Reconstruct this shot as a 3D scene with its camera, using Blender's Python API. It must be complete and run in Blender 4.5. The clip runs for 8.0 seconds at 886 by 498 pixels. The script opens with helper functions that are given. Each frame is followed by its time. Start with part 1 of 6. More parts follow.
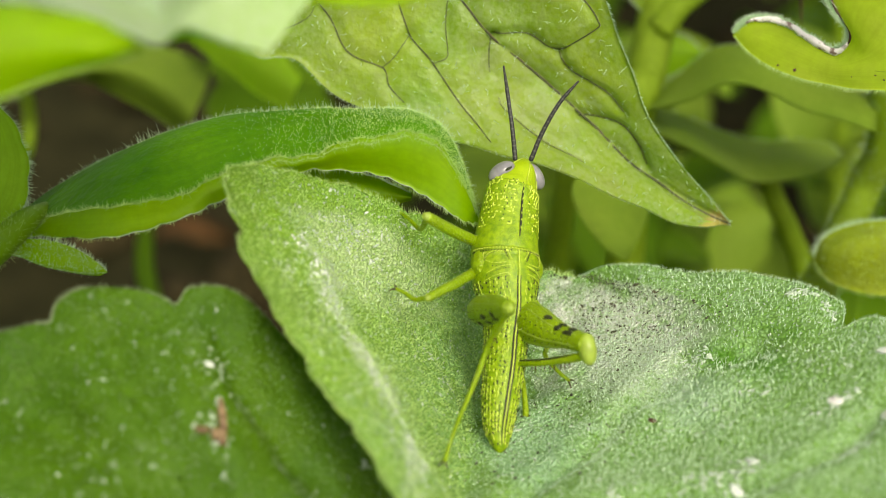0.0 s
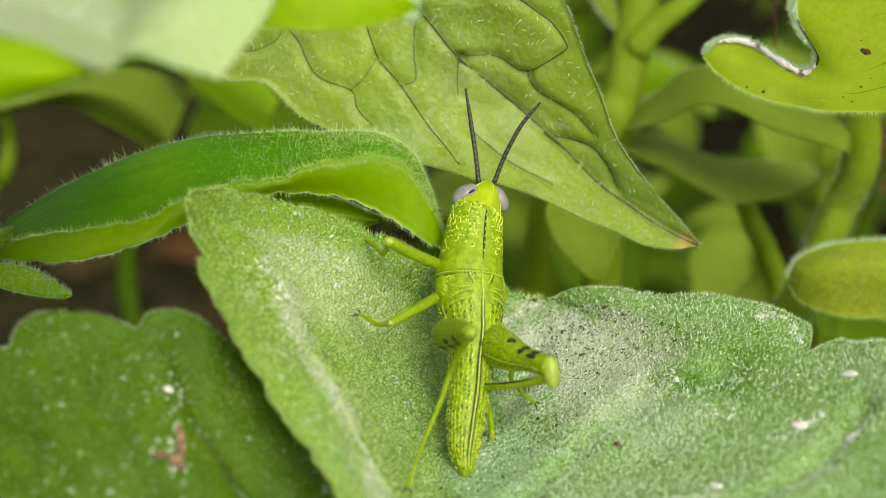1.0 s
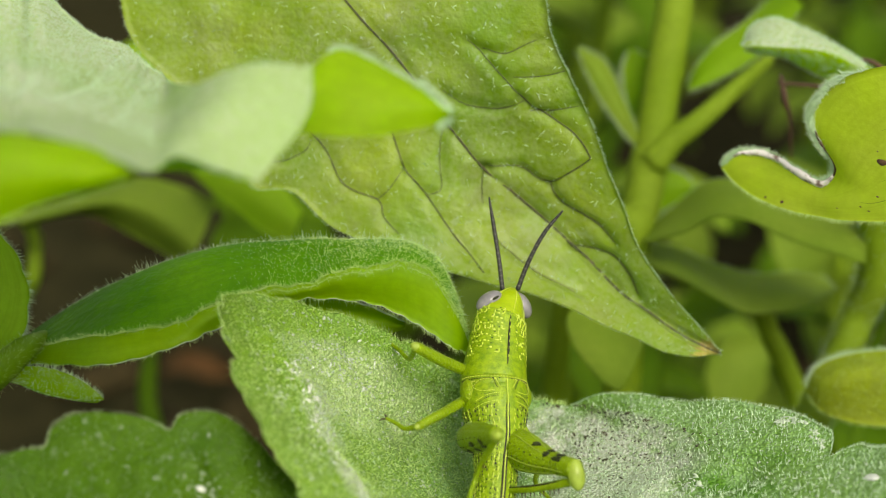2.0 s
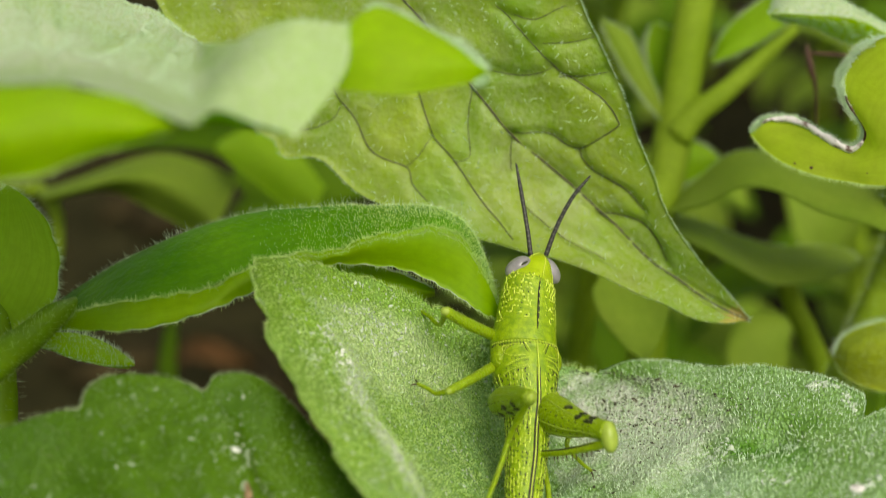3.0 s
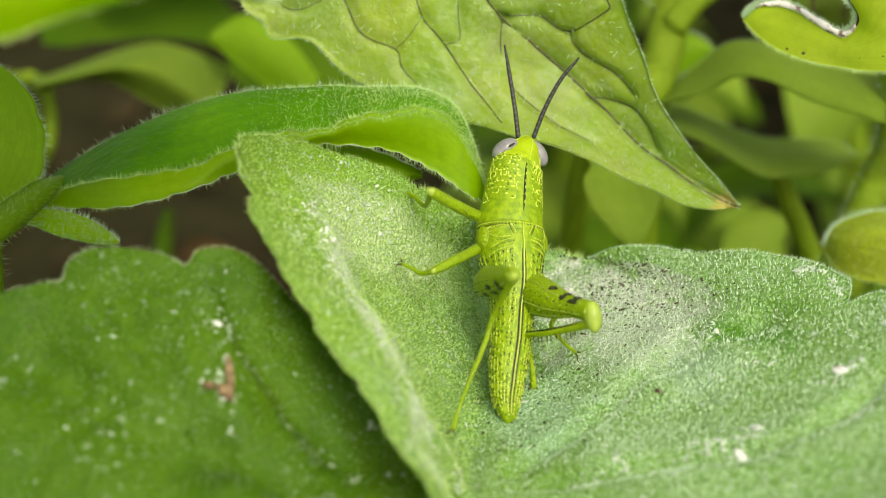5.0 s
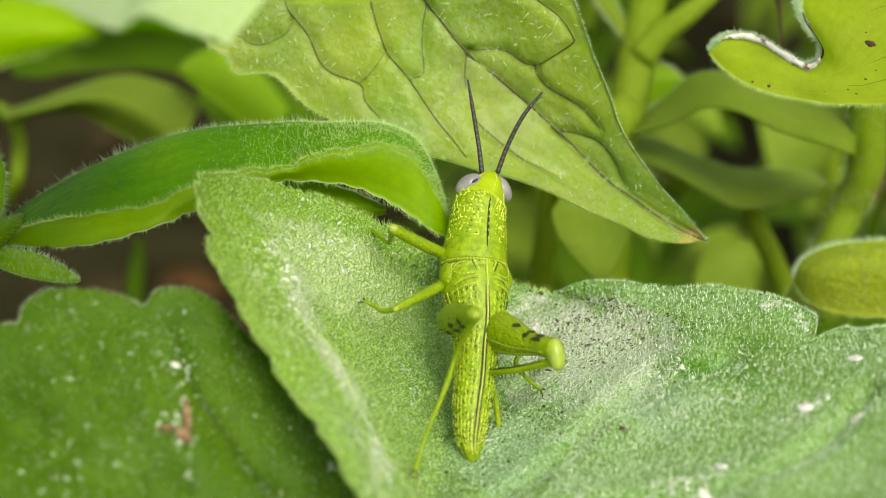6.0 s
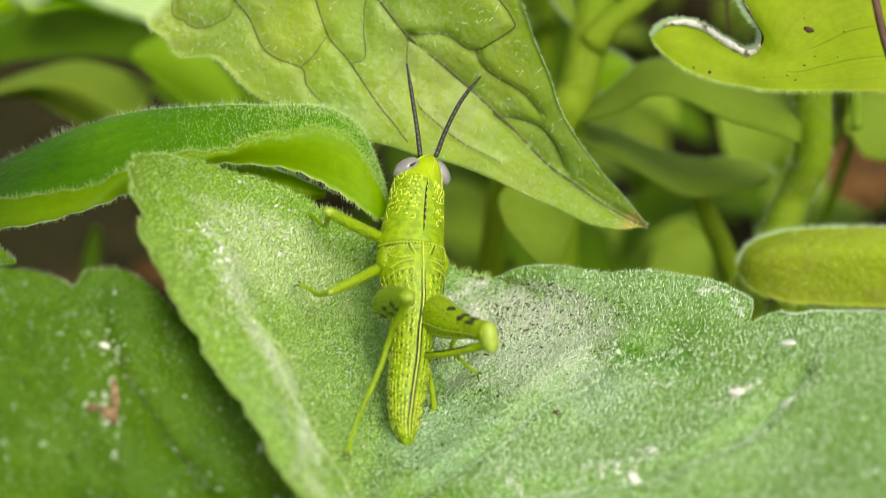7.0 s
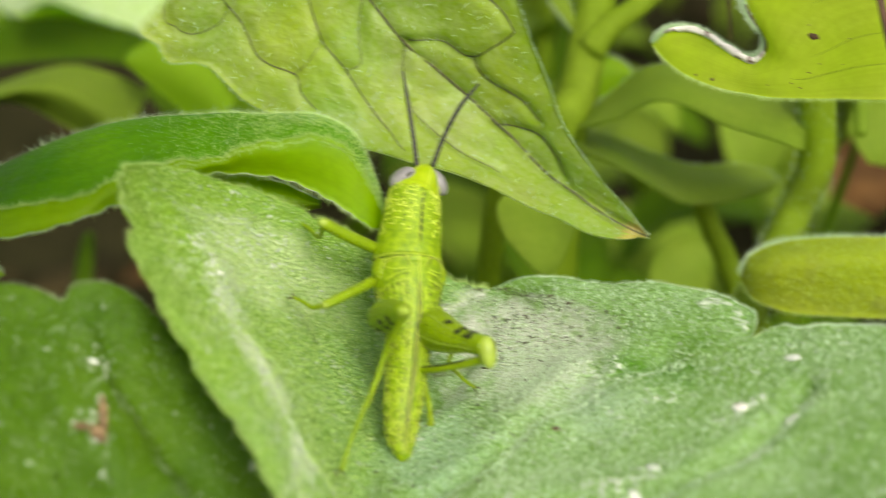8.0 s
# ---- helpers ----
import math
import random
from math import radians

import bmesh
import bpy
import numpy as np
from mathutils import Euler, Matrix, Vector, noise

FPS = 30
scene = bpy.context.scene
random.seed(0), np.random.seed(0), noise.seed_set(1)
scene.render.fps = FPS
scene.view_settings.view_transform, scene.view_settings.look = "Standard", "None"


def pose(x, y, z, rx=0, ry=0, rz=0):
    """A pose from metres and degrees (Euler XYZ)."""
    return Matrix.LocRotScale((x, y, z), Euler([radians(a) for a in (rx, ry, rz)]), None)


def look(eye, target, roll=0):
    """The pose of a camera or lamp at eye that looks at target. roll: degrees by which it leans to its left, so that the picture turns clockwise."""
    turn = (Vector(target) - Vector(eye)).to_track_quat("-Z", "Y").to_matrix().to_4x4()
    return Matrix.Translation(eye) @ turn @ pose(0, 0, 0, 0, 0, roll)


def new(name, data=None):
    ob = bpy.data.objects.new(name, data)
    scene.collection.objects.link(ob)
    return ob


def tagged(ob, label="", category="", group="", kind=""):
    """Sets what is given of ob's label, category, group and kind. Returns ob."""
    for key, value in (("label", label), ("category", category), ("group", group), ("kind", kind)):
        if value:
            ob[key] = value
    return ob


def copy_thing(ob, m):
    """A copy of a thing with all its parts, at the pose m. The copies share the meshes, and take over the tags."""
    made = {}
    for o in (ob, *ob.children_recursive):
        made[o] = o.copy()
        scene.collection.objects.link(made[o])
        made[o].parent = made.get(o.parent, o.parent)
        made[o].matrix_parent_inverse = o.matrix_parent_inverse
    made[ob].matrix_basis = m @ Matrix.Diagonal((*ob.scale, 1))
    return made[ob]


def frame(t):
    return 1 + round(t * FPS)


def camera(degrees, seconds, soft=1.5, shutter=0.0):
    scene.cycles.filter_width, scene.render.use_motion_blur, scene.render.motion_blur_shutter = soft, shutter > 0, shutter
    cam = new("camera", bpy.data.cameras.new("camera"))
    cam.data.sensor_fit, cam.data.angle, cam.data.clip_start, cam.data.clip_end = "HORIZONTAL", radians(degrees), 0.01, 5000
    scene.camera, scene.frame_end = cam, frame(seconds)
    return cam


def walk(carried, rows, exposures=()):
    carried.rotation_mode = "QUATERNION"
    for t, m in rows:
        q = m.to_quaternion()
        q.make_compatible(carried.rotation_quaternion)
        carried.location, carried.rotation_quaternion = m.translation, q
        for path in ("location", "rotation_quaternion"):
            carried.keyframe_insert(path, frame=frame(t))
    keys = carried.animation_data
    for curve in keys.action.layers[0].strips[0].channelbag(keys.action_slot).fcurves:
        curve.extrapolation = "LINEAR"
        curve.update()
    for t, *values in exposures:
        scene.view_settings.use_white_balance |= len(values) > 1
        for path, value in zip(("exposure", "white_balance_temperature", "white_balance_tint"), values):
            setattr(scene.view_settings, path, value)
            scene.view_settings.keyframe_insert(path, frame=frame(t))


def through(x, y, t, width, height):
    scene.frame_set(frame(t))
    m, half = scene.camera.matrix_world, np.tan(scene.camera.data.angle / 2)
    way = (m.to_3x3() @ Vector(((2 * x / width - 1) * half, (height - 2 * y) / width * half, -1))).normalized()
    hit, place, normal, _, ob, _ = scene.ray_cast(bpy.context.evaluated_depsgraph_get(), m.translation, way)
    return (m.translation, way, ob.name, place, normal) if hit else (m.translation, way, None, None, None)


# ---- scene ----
# All sizes below are written in millimetres and turned into metres when a mesh is made.
MM = 0.001
cam = camera(28.0, 8.0, soft=0.7, shutter=0.25)
PATH = [
    (0, -5.79, -97.35, 173.71, 61.353, -0.222, -0.579),
    (0.1, -5.49, -97.33, 173.77, 61.517, -0.246, -0.658),
    (0.2, -5.18, -97.31, 173.84, 61.880, -0.269, -1.054),
    (0.3, -4.88, -97.29, 173.90, 62.308, -0.293, -0.841),
    (0.4, -4.58, -97.27, 173.96, 62.435, -0.317, -0.547),
    (0.5, -4.27, -97.25, 174.02, 62.192, -0.341, -0.853),
    (0.6, -4.06, -97.17, 173.98, 61.725, -0.277, -0.469),
    (0.7, -3.86, -97.10, 173.94, 61.539, -0.213, -0.075),
    (0.8, -3.65, -97.02, 173.90, 61.709, -0.148, 0.236),
    (0.9, -3.44, -96.95, 173.86, 61.908, -0.084, -0.347),
    (1, -3.23, -96.87, 173.82, 61.928, -0.020, -0.451),
    (1.1, -3.39, -97.05, 173.91, 62.152, 0.012, -0.526),
    (1.2, -3.55, -97.23, 174.01, 62.241, 0.044, -0.446),
    (1.3, -3.71, -97.41, 174.11, 62.283, 0.075, -0.204),
    (1.4, -3.87, -97.58, 174.21, 62.372, 0.107, -0.125),
    (1.5, -4.03, -97.76, 174.31, 63.736, 0.139, -0.428),
    (1.6, -3.93, -98.12, 174.22, 64.616, 0.057, -0.465),
    (1.7, -3.83, -98.48, 174.12, 65.145, -0.024, -0.412),
    (2.8, -7.03, -100.14, 172.33, 66.387, 0.208, 0.241),
    (2.9, -6.59, -100.12, 172.08, 66.337, 0.158, 0.035),
    (3, -6.15, -100.10, 171.84, 65.835, 0.107, -0.098),
    (3.1, -6.08, -100.09, 171.80, 65.586, 0.086, -0.075),
    (3.2, -6.01, -100.09, 171.76, 65.540, 0.064, 0.210),
    (3.3, -5.94, -100.09, 171.73, 65.104, 0.042, 0.299),
    (3.4, -5.86, -100.09, 171.69, 64.742, 0.021, 0.386),
    (3.5, -5.79, -100.09, 171.65, 64.996, -0.001, -0.003),
    (3.6, -5.83, -100.06, 171.27, 64.791, -0.138, -0.291),
    (3.7, -5.86, -100.03, 170.89, 64.496, -0.274, 0.022),
    (3.8, -5.89, -100.00, 170.51, 63.500, -0.410, -0.105),
    (3.9, -5.93, -99.96, 170.13, 62.866, -0.547, 0.282),
    (4, -5.96, -99.93, 169.75, 63.191, -0.683, 0.166),
    (4.1, -5.73, -99.90, 169.51, 63.303, -0.657, 0.085),
    (4.2, -5.51, -99.87, 169.26, 63.068, -0.630, -0.005),
    (5.3, -3.89, -100.85, 169.70, 63.315, -0.195, 0.497),
    (5.4, -3.41, -100.70, 169.74, 63.624, -0.333, -0.175),
    (5.5, -2.94, -100.56, 169.79, 63.706, -0.471, -0.103),
    (5.6, -2.98, -100.33, 169.87, 63.795, -0.406, 0.144),
    (5.7, -3.01, -100.10, 169.95, 64.025, -0.342, 0.523),
    (5.8, -3.04, -99.87, 170.03, 63.749, -0.278, 0.782),
    (5.9, -3.07, -99.64, 170.11, 63.698, -0.214, 0.482),
    (6, -3.11, -99.41, 170.19, 63.775, -0.150, -0.066),
    (6.1, -2.78, -99.54, 170.32, 64.071, -0.168, 0.010),
    (6.2, -2.46, -99.68, 170.44, 64.443, -0.186, 0.078),
    (6.3, -2.14, -99.81, 170.57, 63.850, -0.204, -0.256),
    (6.4, -1.82, -99.95, 170.70, 63.745, -0.223, -0.189),
    (6.5, -1.50, -100.09, 170.82, 64.022, -0.241, 0.033),
    (6.6, -1.22, -100.01, 170.53, 64.507, -0.319, -0.075),
    (6.7, -0.94, -99.94, 170.25, 63.975, -0.398, 0.014),
    (6.8, -0.66, -99.86, 169.96, 63.461, -0.477, -0.180),
    (6.9, -0.38, -99.79, 169.67, 63.344, -0.556, -0.236),
    (7, -0.09, -99.72, 169.38, 63.699, -0.634, -0.365),
    (7.1, -0.54, -99.88, 169.49, 64.140, -0.653, -0.433),
    (7.2, -0.98, -100.05, 169.59, 64.349, -0.671, -0.478),
    (7.3, -1.42, -100.22, 169.70, 64.484, -0.689, 0.041),
    (7.4, -1.86, -100.39, 169.81, 64.268, -0.708, 0.278),
    (7.5, -2.30, -100.56, 169.91, 64.075, -0.726, 0.140),
    (7.6, -1.70, -99.80, 169.52, 63.687, -0.833, 0.012),
    (7.7, -1.10, -99.04, 169.13, 63.691, -0.941, -0.529),
    (7.8, -0.50, -98.29, 168.73, 63.727, -1.048, -0.988),
    (7.9, 0.10, -97.53, 168.34, 63.788, -1.156, -1.464),
    (8, 0.03, -97.24, 169.10, 63.630, -0.662, -0.402),
]
EXPOSURE = ((0.0, 0.5), (0.5, 0.36), (1.0, 0.43), (1.5, 0.38), (3.0, 0.23), (3.5, 0.32), (4.0, 0.58), (5.5, 0.56), (6.5, 0.54), (7.0, 0.57), (8.0, 0.58))
walk(cam, [(t, pose(x * MM, y * MM, z * MM, rx, ry, rz)) for t, x, y, z, rx, ry, rz in PATH], [(t, e, 7400, 5) for t, e in EXPOSURE])
# a close-up lens: sharp on the insect, soft in front of it and behind
cam.data.dof.use_dof = True
cam.data.dof.focus_distance = 0.114
cam.data.dof.aperture_fstop = 31.0

# ---- light: a bright, thinly overcast day ----
SUN_ELEVATION, SUN_AZIMUTH = 47.0, 158.0
world = bpy.data.worlds.new("sky")
scene.world = world
world.use_nodes = True
sky = world.node_tree.nodes.new("ShaderNodeTexSky")
sky.sky_type = "NISHITA"
sky.sun_disc = False
sky.sun_elevation, sky.sun_rotation = radians(SUN_ELEVATION), radians(SUN_AZIMUTH)
sky.air_density, sky.dust_density, sky.ozone_density = 1.0, 4.0, 1.0
cloud = world.node_tree.nodes.new("ShaderNodeHueSaturation")  # thin cloud greys the blue
cloud.inputs["Saturation"].default_value = 0.4
world.node_tree.links.new(sky.outputs[0], cloud.inputs["Color"])
world.node_tree.links.new(cloud.outputs[0], world.node_tree.nodes["Background"].inputs[0])
world.node_tree.nodes["Background"].inputs[1].default_value = 0.15
sun = new("sun", bpy.data.lights.new("sun", "SUN"))
sun.data.energy, sun.data.angle, sun.data.color = 1.5, radians(25), (1.0, 0.96, 0.88)
ca, ce = radians(SUN_AZIMUTH), radians(SUN_ELEVATION)
sun.matrix_world = look((math.sin(ca) * math.cos(ce), math.cos(ca) * math.cos(ce), math.sin(ce)), (0, 0, 0))


# ---- materials ----
def material(name):
    m = bpy.data.materials.new(name)
    m.use_nodes = True
    t = m.node_tree
    return m, t, t.nodes["Principled BSDF"], t.nodes["Material Output"]


def node(t, kind, **values):
    n = t.nodes.new(kind)
    for key, value in values.items():
        n.inputs[key.replace("_", " ")].default_value = value
    return n


def noise_at(t, scale, detail=3.0, rough=0.55, out="Fac", stretch=None):
    c = t.nodes.new("ShaderNodeTexCoord")
    n = node(t, "ShaderNodeTexNoise", Scale=scale, Detail=detail, Roughness=rough)
    if stretch:
        mp = node(t, "ShaderNodeMapping")
        mp.inputs["Scale"].default_value = stretch
        t.links.new(c.outputs["Object"], mp.inputs["Vector"])
        t.links.new(mp.outputs["Vector"], n.inputs["Vector"])
    else:
        t.links.new(c.outputs["Object"], n.inputs["Vector"])
    return n.outputs[out]


def ramp(t, fac, stops):
    r = t.nodes.new("ShaderNodeValToRGB")
    e = r.color_ramp.elements
    while len(e) < len(stops):
        e.new(0.5)
    for k, (p, c) in zip(e, stops):
        k.position = p
        k.color = (*c, 1) if len(c) == 3 else c
    t.links.new(fac, r.inputs[0])
    return r.outputs["Color"]


def mix(t, fac, a, b, blend="MIX"):
    n = t.nodes.new("ShaderNodeMix")
    n.data_type, n.blend_type = "RGBA", blend
    for socket, value in ((n.inputs["Factor"], fac), (n.inputs["A"], a), (n.inputs["B"], b)):
        if isinstance(value, (int, float)):
            socket.default_value = value
        elif isinstance(value, tuple):
            socket.default_value = (*value, 1)
        else:
            t.links.new(value, socket)
    return n.outputs["Result"]


def maths(t, op, a, b=0.0):
    n = t.nodes.new("ShaderNodeMath")
    n.operation = op
    for socket, value in zip(n.inputs, (a, b)):
        if isinstance(value, (int, float)):
            socket.default_value = value
        else:
            t.links.new(value, socket)
    return n.outputs[0]


def leaf_material(name, a, b, glow, through=0.35, rough=0.45, bloom=0.0, bloom_colour=(0.5, 0.6, 0.45), fleck=0.0, stain=0.0,
                  bump=0.00012, grain=1800, gloss=0.35, bloom_x=None, streak=0.0, flank=None, grit=0.35, zones=(), cells=None, swell=1.0):
    """A living leaf: two greens in soft patches, fine grain, a pale bloom, pale flecks and the light that passes
    through it.
    cells: the size of the bead-like relief (per metre) and how strongly its shading is painted into the colour."""
    m, t, p, out = material(name)
    colour = mix(t, ramp(t, noise_at(t, 130, 3), ((0.3, (0, 0, 0)), (0.7, (1, 1, 1)))), a, b)
    fine = noise_at(t, grain, 2, 0.6)
    colour = mix(t, maths(t, "MULTIPLY", ramp(t, fine, ((0.35, (0, 0, 0)), (0.7, (1, 1, 1)))), grit), colour, tuple(0.55 * v for v in a))
    if streak:
        c = t.nodes.new("ShaderNodeTexCoord")
        mp = node(t, "ShaderNodeMapping")
        mp.inputs["Scale"].default_value = (2.5, 26.0, 1.0)
        t.links.new(c.outputs["UV"], mp.inputs["Vector"])
        n = node(t, "ShaderNodeTexNoise", Scale=1.0, Detail=3.0, Roughness=0.6)
        t.links.new(mp.outputs["Vector"], n.inputs["Vector"])
        lines = ramp(t, n.outputs["Fac"], ((0.42, (0, 0, 0)), (0.62, (1, 1, 1))))
        colour = mix(t, maths(t, "MULTIPLY", lines, streak), colour, tuple(0.5 * v for v in a))
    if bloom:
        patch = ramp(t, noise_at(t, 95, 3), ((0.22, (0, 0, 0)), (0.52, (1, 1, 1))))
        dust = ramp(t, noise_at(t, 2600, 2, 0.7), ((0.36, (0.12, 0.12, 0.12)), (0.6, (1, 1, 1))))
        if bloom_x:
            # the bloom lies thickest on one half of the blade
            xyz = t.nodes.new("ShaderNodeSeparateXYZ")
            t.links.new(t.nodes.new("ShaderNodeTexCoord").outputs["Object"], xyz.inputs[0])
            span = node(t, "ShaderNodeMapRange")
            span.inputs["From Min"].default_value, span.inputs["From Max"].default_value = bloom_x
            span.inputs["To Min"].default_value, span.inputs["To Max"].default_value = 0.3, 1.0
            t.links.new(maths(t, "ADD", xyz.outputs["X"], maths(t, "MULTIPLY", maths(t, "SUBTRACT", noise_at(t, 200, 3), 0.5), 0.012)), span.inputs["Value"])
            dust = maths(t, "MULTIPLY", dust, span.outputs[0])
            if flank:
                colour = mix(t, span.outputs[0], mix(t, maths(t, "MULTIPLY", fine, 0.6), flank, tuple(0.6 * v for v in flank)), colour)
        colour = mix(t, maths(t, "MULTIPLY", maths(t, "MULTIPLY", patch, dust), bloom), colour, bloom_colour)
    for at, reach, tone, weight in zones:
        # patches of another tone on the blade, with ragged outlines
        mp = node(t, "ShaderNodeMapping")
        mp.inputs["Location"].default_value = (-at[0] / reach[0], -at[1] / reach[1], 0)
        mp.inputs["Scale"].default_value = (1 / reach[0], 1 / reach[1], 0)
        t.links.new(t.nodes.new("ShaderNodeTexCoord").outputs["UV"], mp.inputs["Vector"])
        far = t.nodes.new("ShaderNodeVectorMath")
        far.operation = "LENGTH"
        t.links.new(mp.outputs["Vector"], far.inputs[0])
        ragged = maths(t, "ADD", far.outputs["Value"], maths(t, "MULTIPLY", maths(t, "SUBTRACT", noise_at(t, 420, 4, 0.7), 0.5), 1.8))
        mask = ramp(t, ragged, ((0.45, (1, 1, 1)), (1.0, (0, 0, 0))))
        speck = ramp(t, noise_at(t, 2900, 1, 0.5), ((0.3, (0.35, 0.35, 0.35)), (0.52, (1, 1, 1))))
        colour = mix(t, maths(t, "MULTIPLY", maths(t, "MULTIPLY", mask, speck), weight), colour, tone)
    if fleck:
        spots = ramp(t, noise_at(t, 1700, 1, 0.4), ((0.66, (0, 0, 0)), (0.73, (1, 1, 1))))
        where = ramp(t, noise_at(t, 110, 2), ((0.45, (0, 0, 0)), (0.6, (1, 1, 1))))
        colour = mix(t, maths(t, "MULTIPLY", maths(t, "MULTIPLY", spots, where), fleck), colour, (0.62, 0.7, 0.6))
    if stain:
        dirt = ramp(t, noise_at(t, 210, 4, 0.65), ((0.56, (0, 0, 0)), (0.72, (1, 1, 1))))
        colour = mix(t, maths(t, "MULTIPLY", dirt, stain), colour, (0.16, 0.12, 0.1))
    height = maths(t, "ADD", maths(t, "MULTIPLY", fine, 0.8), maths(t, "MULTIPLY", noise_at(t, 420, 3), swell))
    if cells:
        warp = t.nodes.new("ShaderNodeVectorMath")
        warp.operation = "ADD"
        shift = t.nodes.new("ShaderNodeVectorMath")
        shift.operation = "SCALE"
        shift.inputs["Scale"].default_value = 0.00025
        t.links.new(noise_at(t, 2200, 2, 0.5, "Color"), shift.inputs[0])
        t.links.new(t.nodes.new("ShaderNodeTexCoord").outputs["Object"], warp.inputs[0])
        t.links.new(shift.outputs[0], warp.inputs[1])
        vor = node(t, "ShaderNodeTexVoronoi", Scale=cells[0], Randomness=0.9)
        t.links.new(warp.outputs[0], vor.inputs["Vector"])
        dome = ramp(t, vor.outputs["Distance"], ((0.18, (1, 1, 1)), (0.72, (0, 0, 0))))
        # shading of the beads put into the colour: bright domes, dark seams
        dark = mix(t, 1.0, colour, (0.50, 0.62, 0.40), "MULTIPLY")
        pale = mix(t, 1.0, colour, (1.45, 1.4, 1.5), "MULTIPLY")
        patchy = ramp(t, noise_at(t, 700, 3, 0.6), ((0.3, (0.35, 0.35, 0.35)), (0.6, (1, 1, 1))))
        colour = mix(t, maths(t, "MULTIPLY", patchy, cells[1]), colour, mix(t, dome, dark, pale))
        height = maths(t, "ADD", maths(t, "MULTIPLY", height, 0.35), maths(t, "MULTIPLY", dome, 0.9))
    t.links.new(colour, p.inputs["Base Color"])
    p.inputs["Roughness"].default_value = rough
    p.inputs["Specular IOR Level"].default_value = gloss
    bm_ = node(t, "ShaderNodeBump", Strength=0.8, Distance=bump)
    t.links.new(height, bm_.inputs["Height"])
    t.links.new(bm_.outputs["Normal"], p.inputs["Normal"])
    tr = t.nodes.new("ShaderNodeBsdfTranslucent")
    veil = mix(t, ramp(t, noise_at(t, 260, 3), ((0.3, (0, 0, 0)), (0.75, (1, 1, 1)))), glow, tuple(0.75 * v for v in glow))
    t.links.new(veil, tr.inputs["Color"])
    ms = t.nodes.new("ShaderNodeMixShader")
    ms.inputs[0].default_value = through
    t.links.new(p.outputs[0], ms.inputs[1])
    t.links.new(tr.outputs[0], ms.inputs[2])
    t.links.new(ms.outputs[0], out.inputs["Surface"])
    return m


def plain(name, a, b, scale=600, rough=0.5, gloss=0.4, bump=0.00005, coat=0.0, edge=(0.3, 0.7)):
    m, t, p, out = material(name)
    f = noise_at(t, scale, 4, 0.6)
    t.links.new(mix(t, ramp(t, f, ((edge[0], (0, 0, 0)), (edge[1], (1, 1, 1)))), a, b), p.inputs["Base Color"])
    p.inputs["Roughness"].default_value = rough
    p.inputs["Specular IOR Level"].default_value = gloss
    p.inputs["Coat Weight"].default_value = coat
    bm_ = node(t, "ShaderNodeBump", Strength=0.7, Distance=bump)
    t.links.new(noise_at(t, scale * 3, 3), bm_.inputs["Height"])
    t.links.new(bm_.outputs["Normal"], p.inputs["Normal"])
    return m


def hair_material(name, colour, through=0.45):
    m, t, p, out = material(name)
    p.inputs["Base Color"].default_value = (*colour, 1)
    p.inputs["Roughness"].default_value = 0.35
    tr = t.nodes.new("ShaderNodeBsdfTranslucent")
    tr.inputs["Color"].default_value = (*colour, 1)
    ms = t.nodes.new("ShaderNodeMixShader")
    ms.inputs[0].default_value = through
    t.links.new(p.outputs[0], ms.inputs[1])
    t.links.new(tr.outputs[0], ms.inputs[2])
    t.links.new(ms.outputs[0], out.inputs["Surface"])
    return m


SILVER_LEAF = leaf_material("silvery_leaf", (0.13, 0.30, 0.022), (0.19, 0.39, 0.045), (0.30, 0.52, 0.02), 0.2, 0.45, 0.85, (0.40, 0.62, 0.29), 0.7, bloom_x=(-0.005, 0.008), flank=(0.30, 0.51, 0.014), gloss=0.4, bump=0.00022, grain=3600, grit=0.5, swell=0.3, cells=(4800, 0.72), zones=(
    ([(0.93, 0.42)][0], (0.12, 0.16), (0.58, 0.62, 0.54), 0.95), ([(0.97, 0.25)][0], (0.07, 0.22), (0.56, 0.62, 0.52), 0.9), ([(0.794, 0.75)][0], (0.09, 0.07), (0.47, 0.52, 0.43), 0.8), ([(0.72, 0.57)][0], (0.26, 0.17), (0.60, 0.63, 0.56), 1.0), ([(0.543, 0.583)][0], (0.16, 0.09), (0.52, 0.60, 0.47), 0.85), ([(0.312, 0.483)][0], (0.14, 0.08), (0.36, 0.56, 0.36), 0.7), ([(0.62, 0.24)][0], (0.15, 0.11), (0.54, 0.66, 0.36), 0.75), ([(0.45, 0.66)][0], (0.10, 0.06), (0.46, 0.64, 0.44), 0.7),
    # dented spots: deeper bare green, with the hollow's shade put into the tone
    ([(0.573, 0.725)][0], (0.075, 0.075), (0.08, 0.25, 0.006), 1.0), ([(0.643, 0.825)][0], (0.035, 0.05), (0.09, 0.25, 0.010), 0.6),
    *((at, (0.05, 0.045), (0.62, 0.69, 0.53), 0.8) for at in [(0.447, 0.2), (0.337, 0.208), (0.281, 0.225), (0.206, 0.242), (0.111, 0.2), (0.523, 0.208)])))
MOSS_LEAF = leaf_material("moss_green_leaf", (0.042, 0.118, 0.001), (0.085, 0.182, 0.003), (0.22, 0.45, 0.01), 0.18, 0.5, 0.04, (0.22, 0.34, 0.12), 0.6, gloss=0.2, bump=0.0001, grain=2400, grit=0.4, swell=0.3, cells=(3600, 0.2))
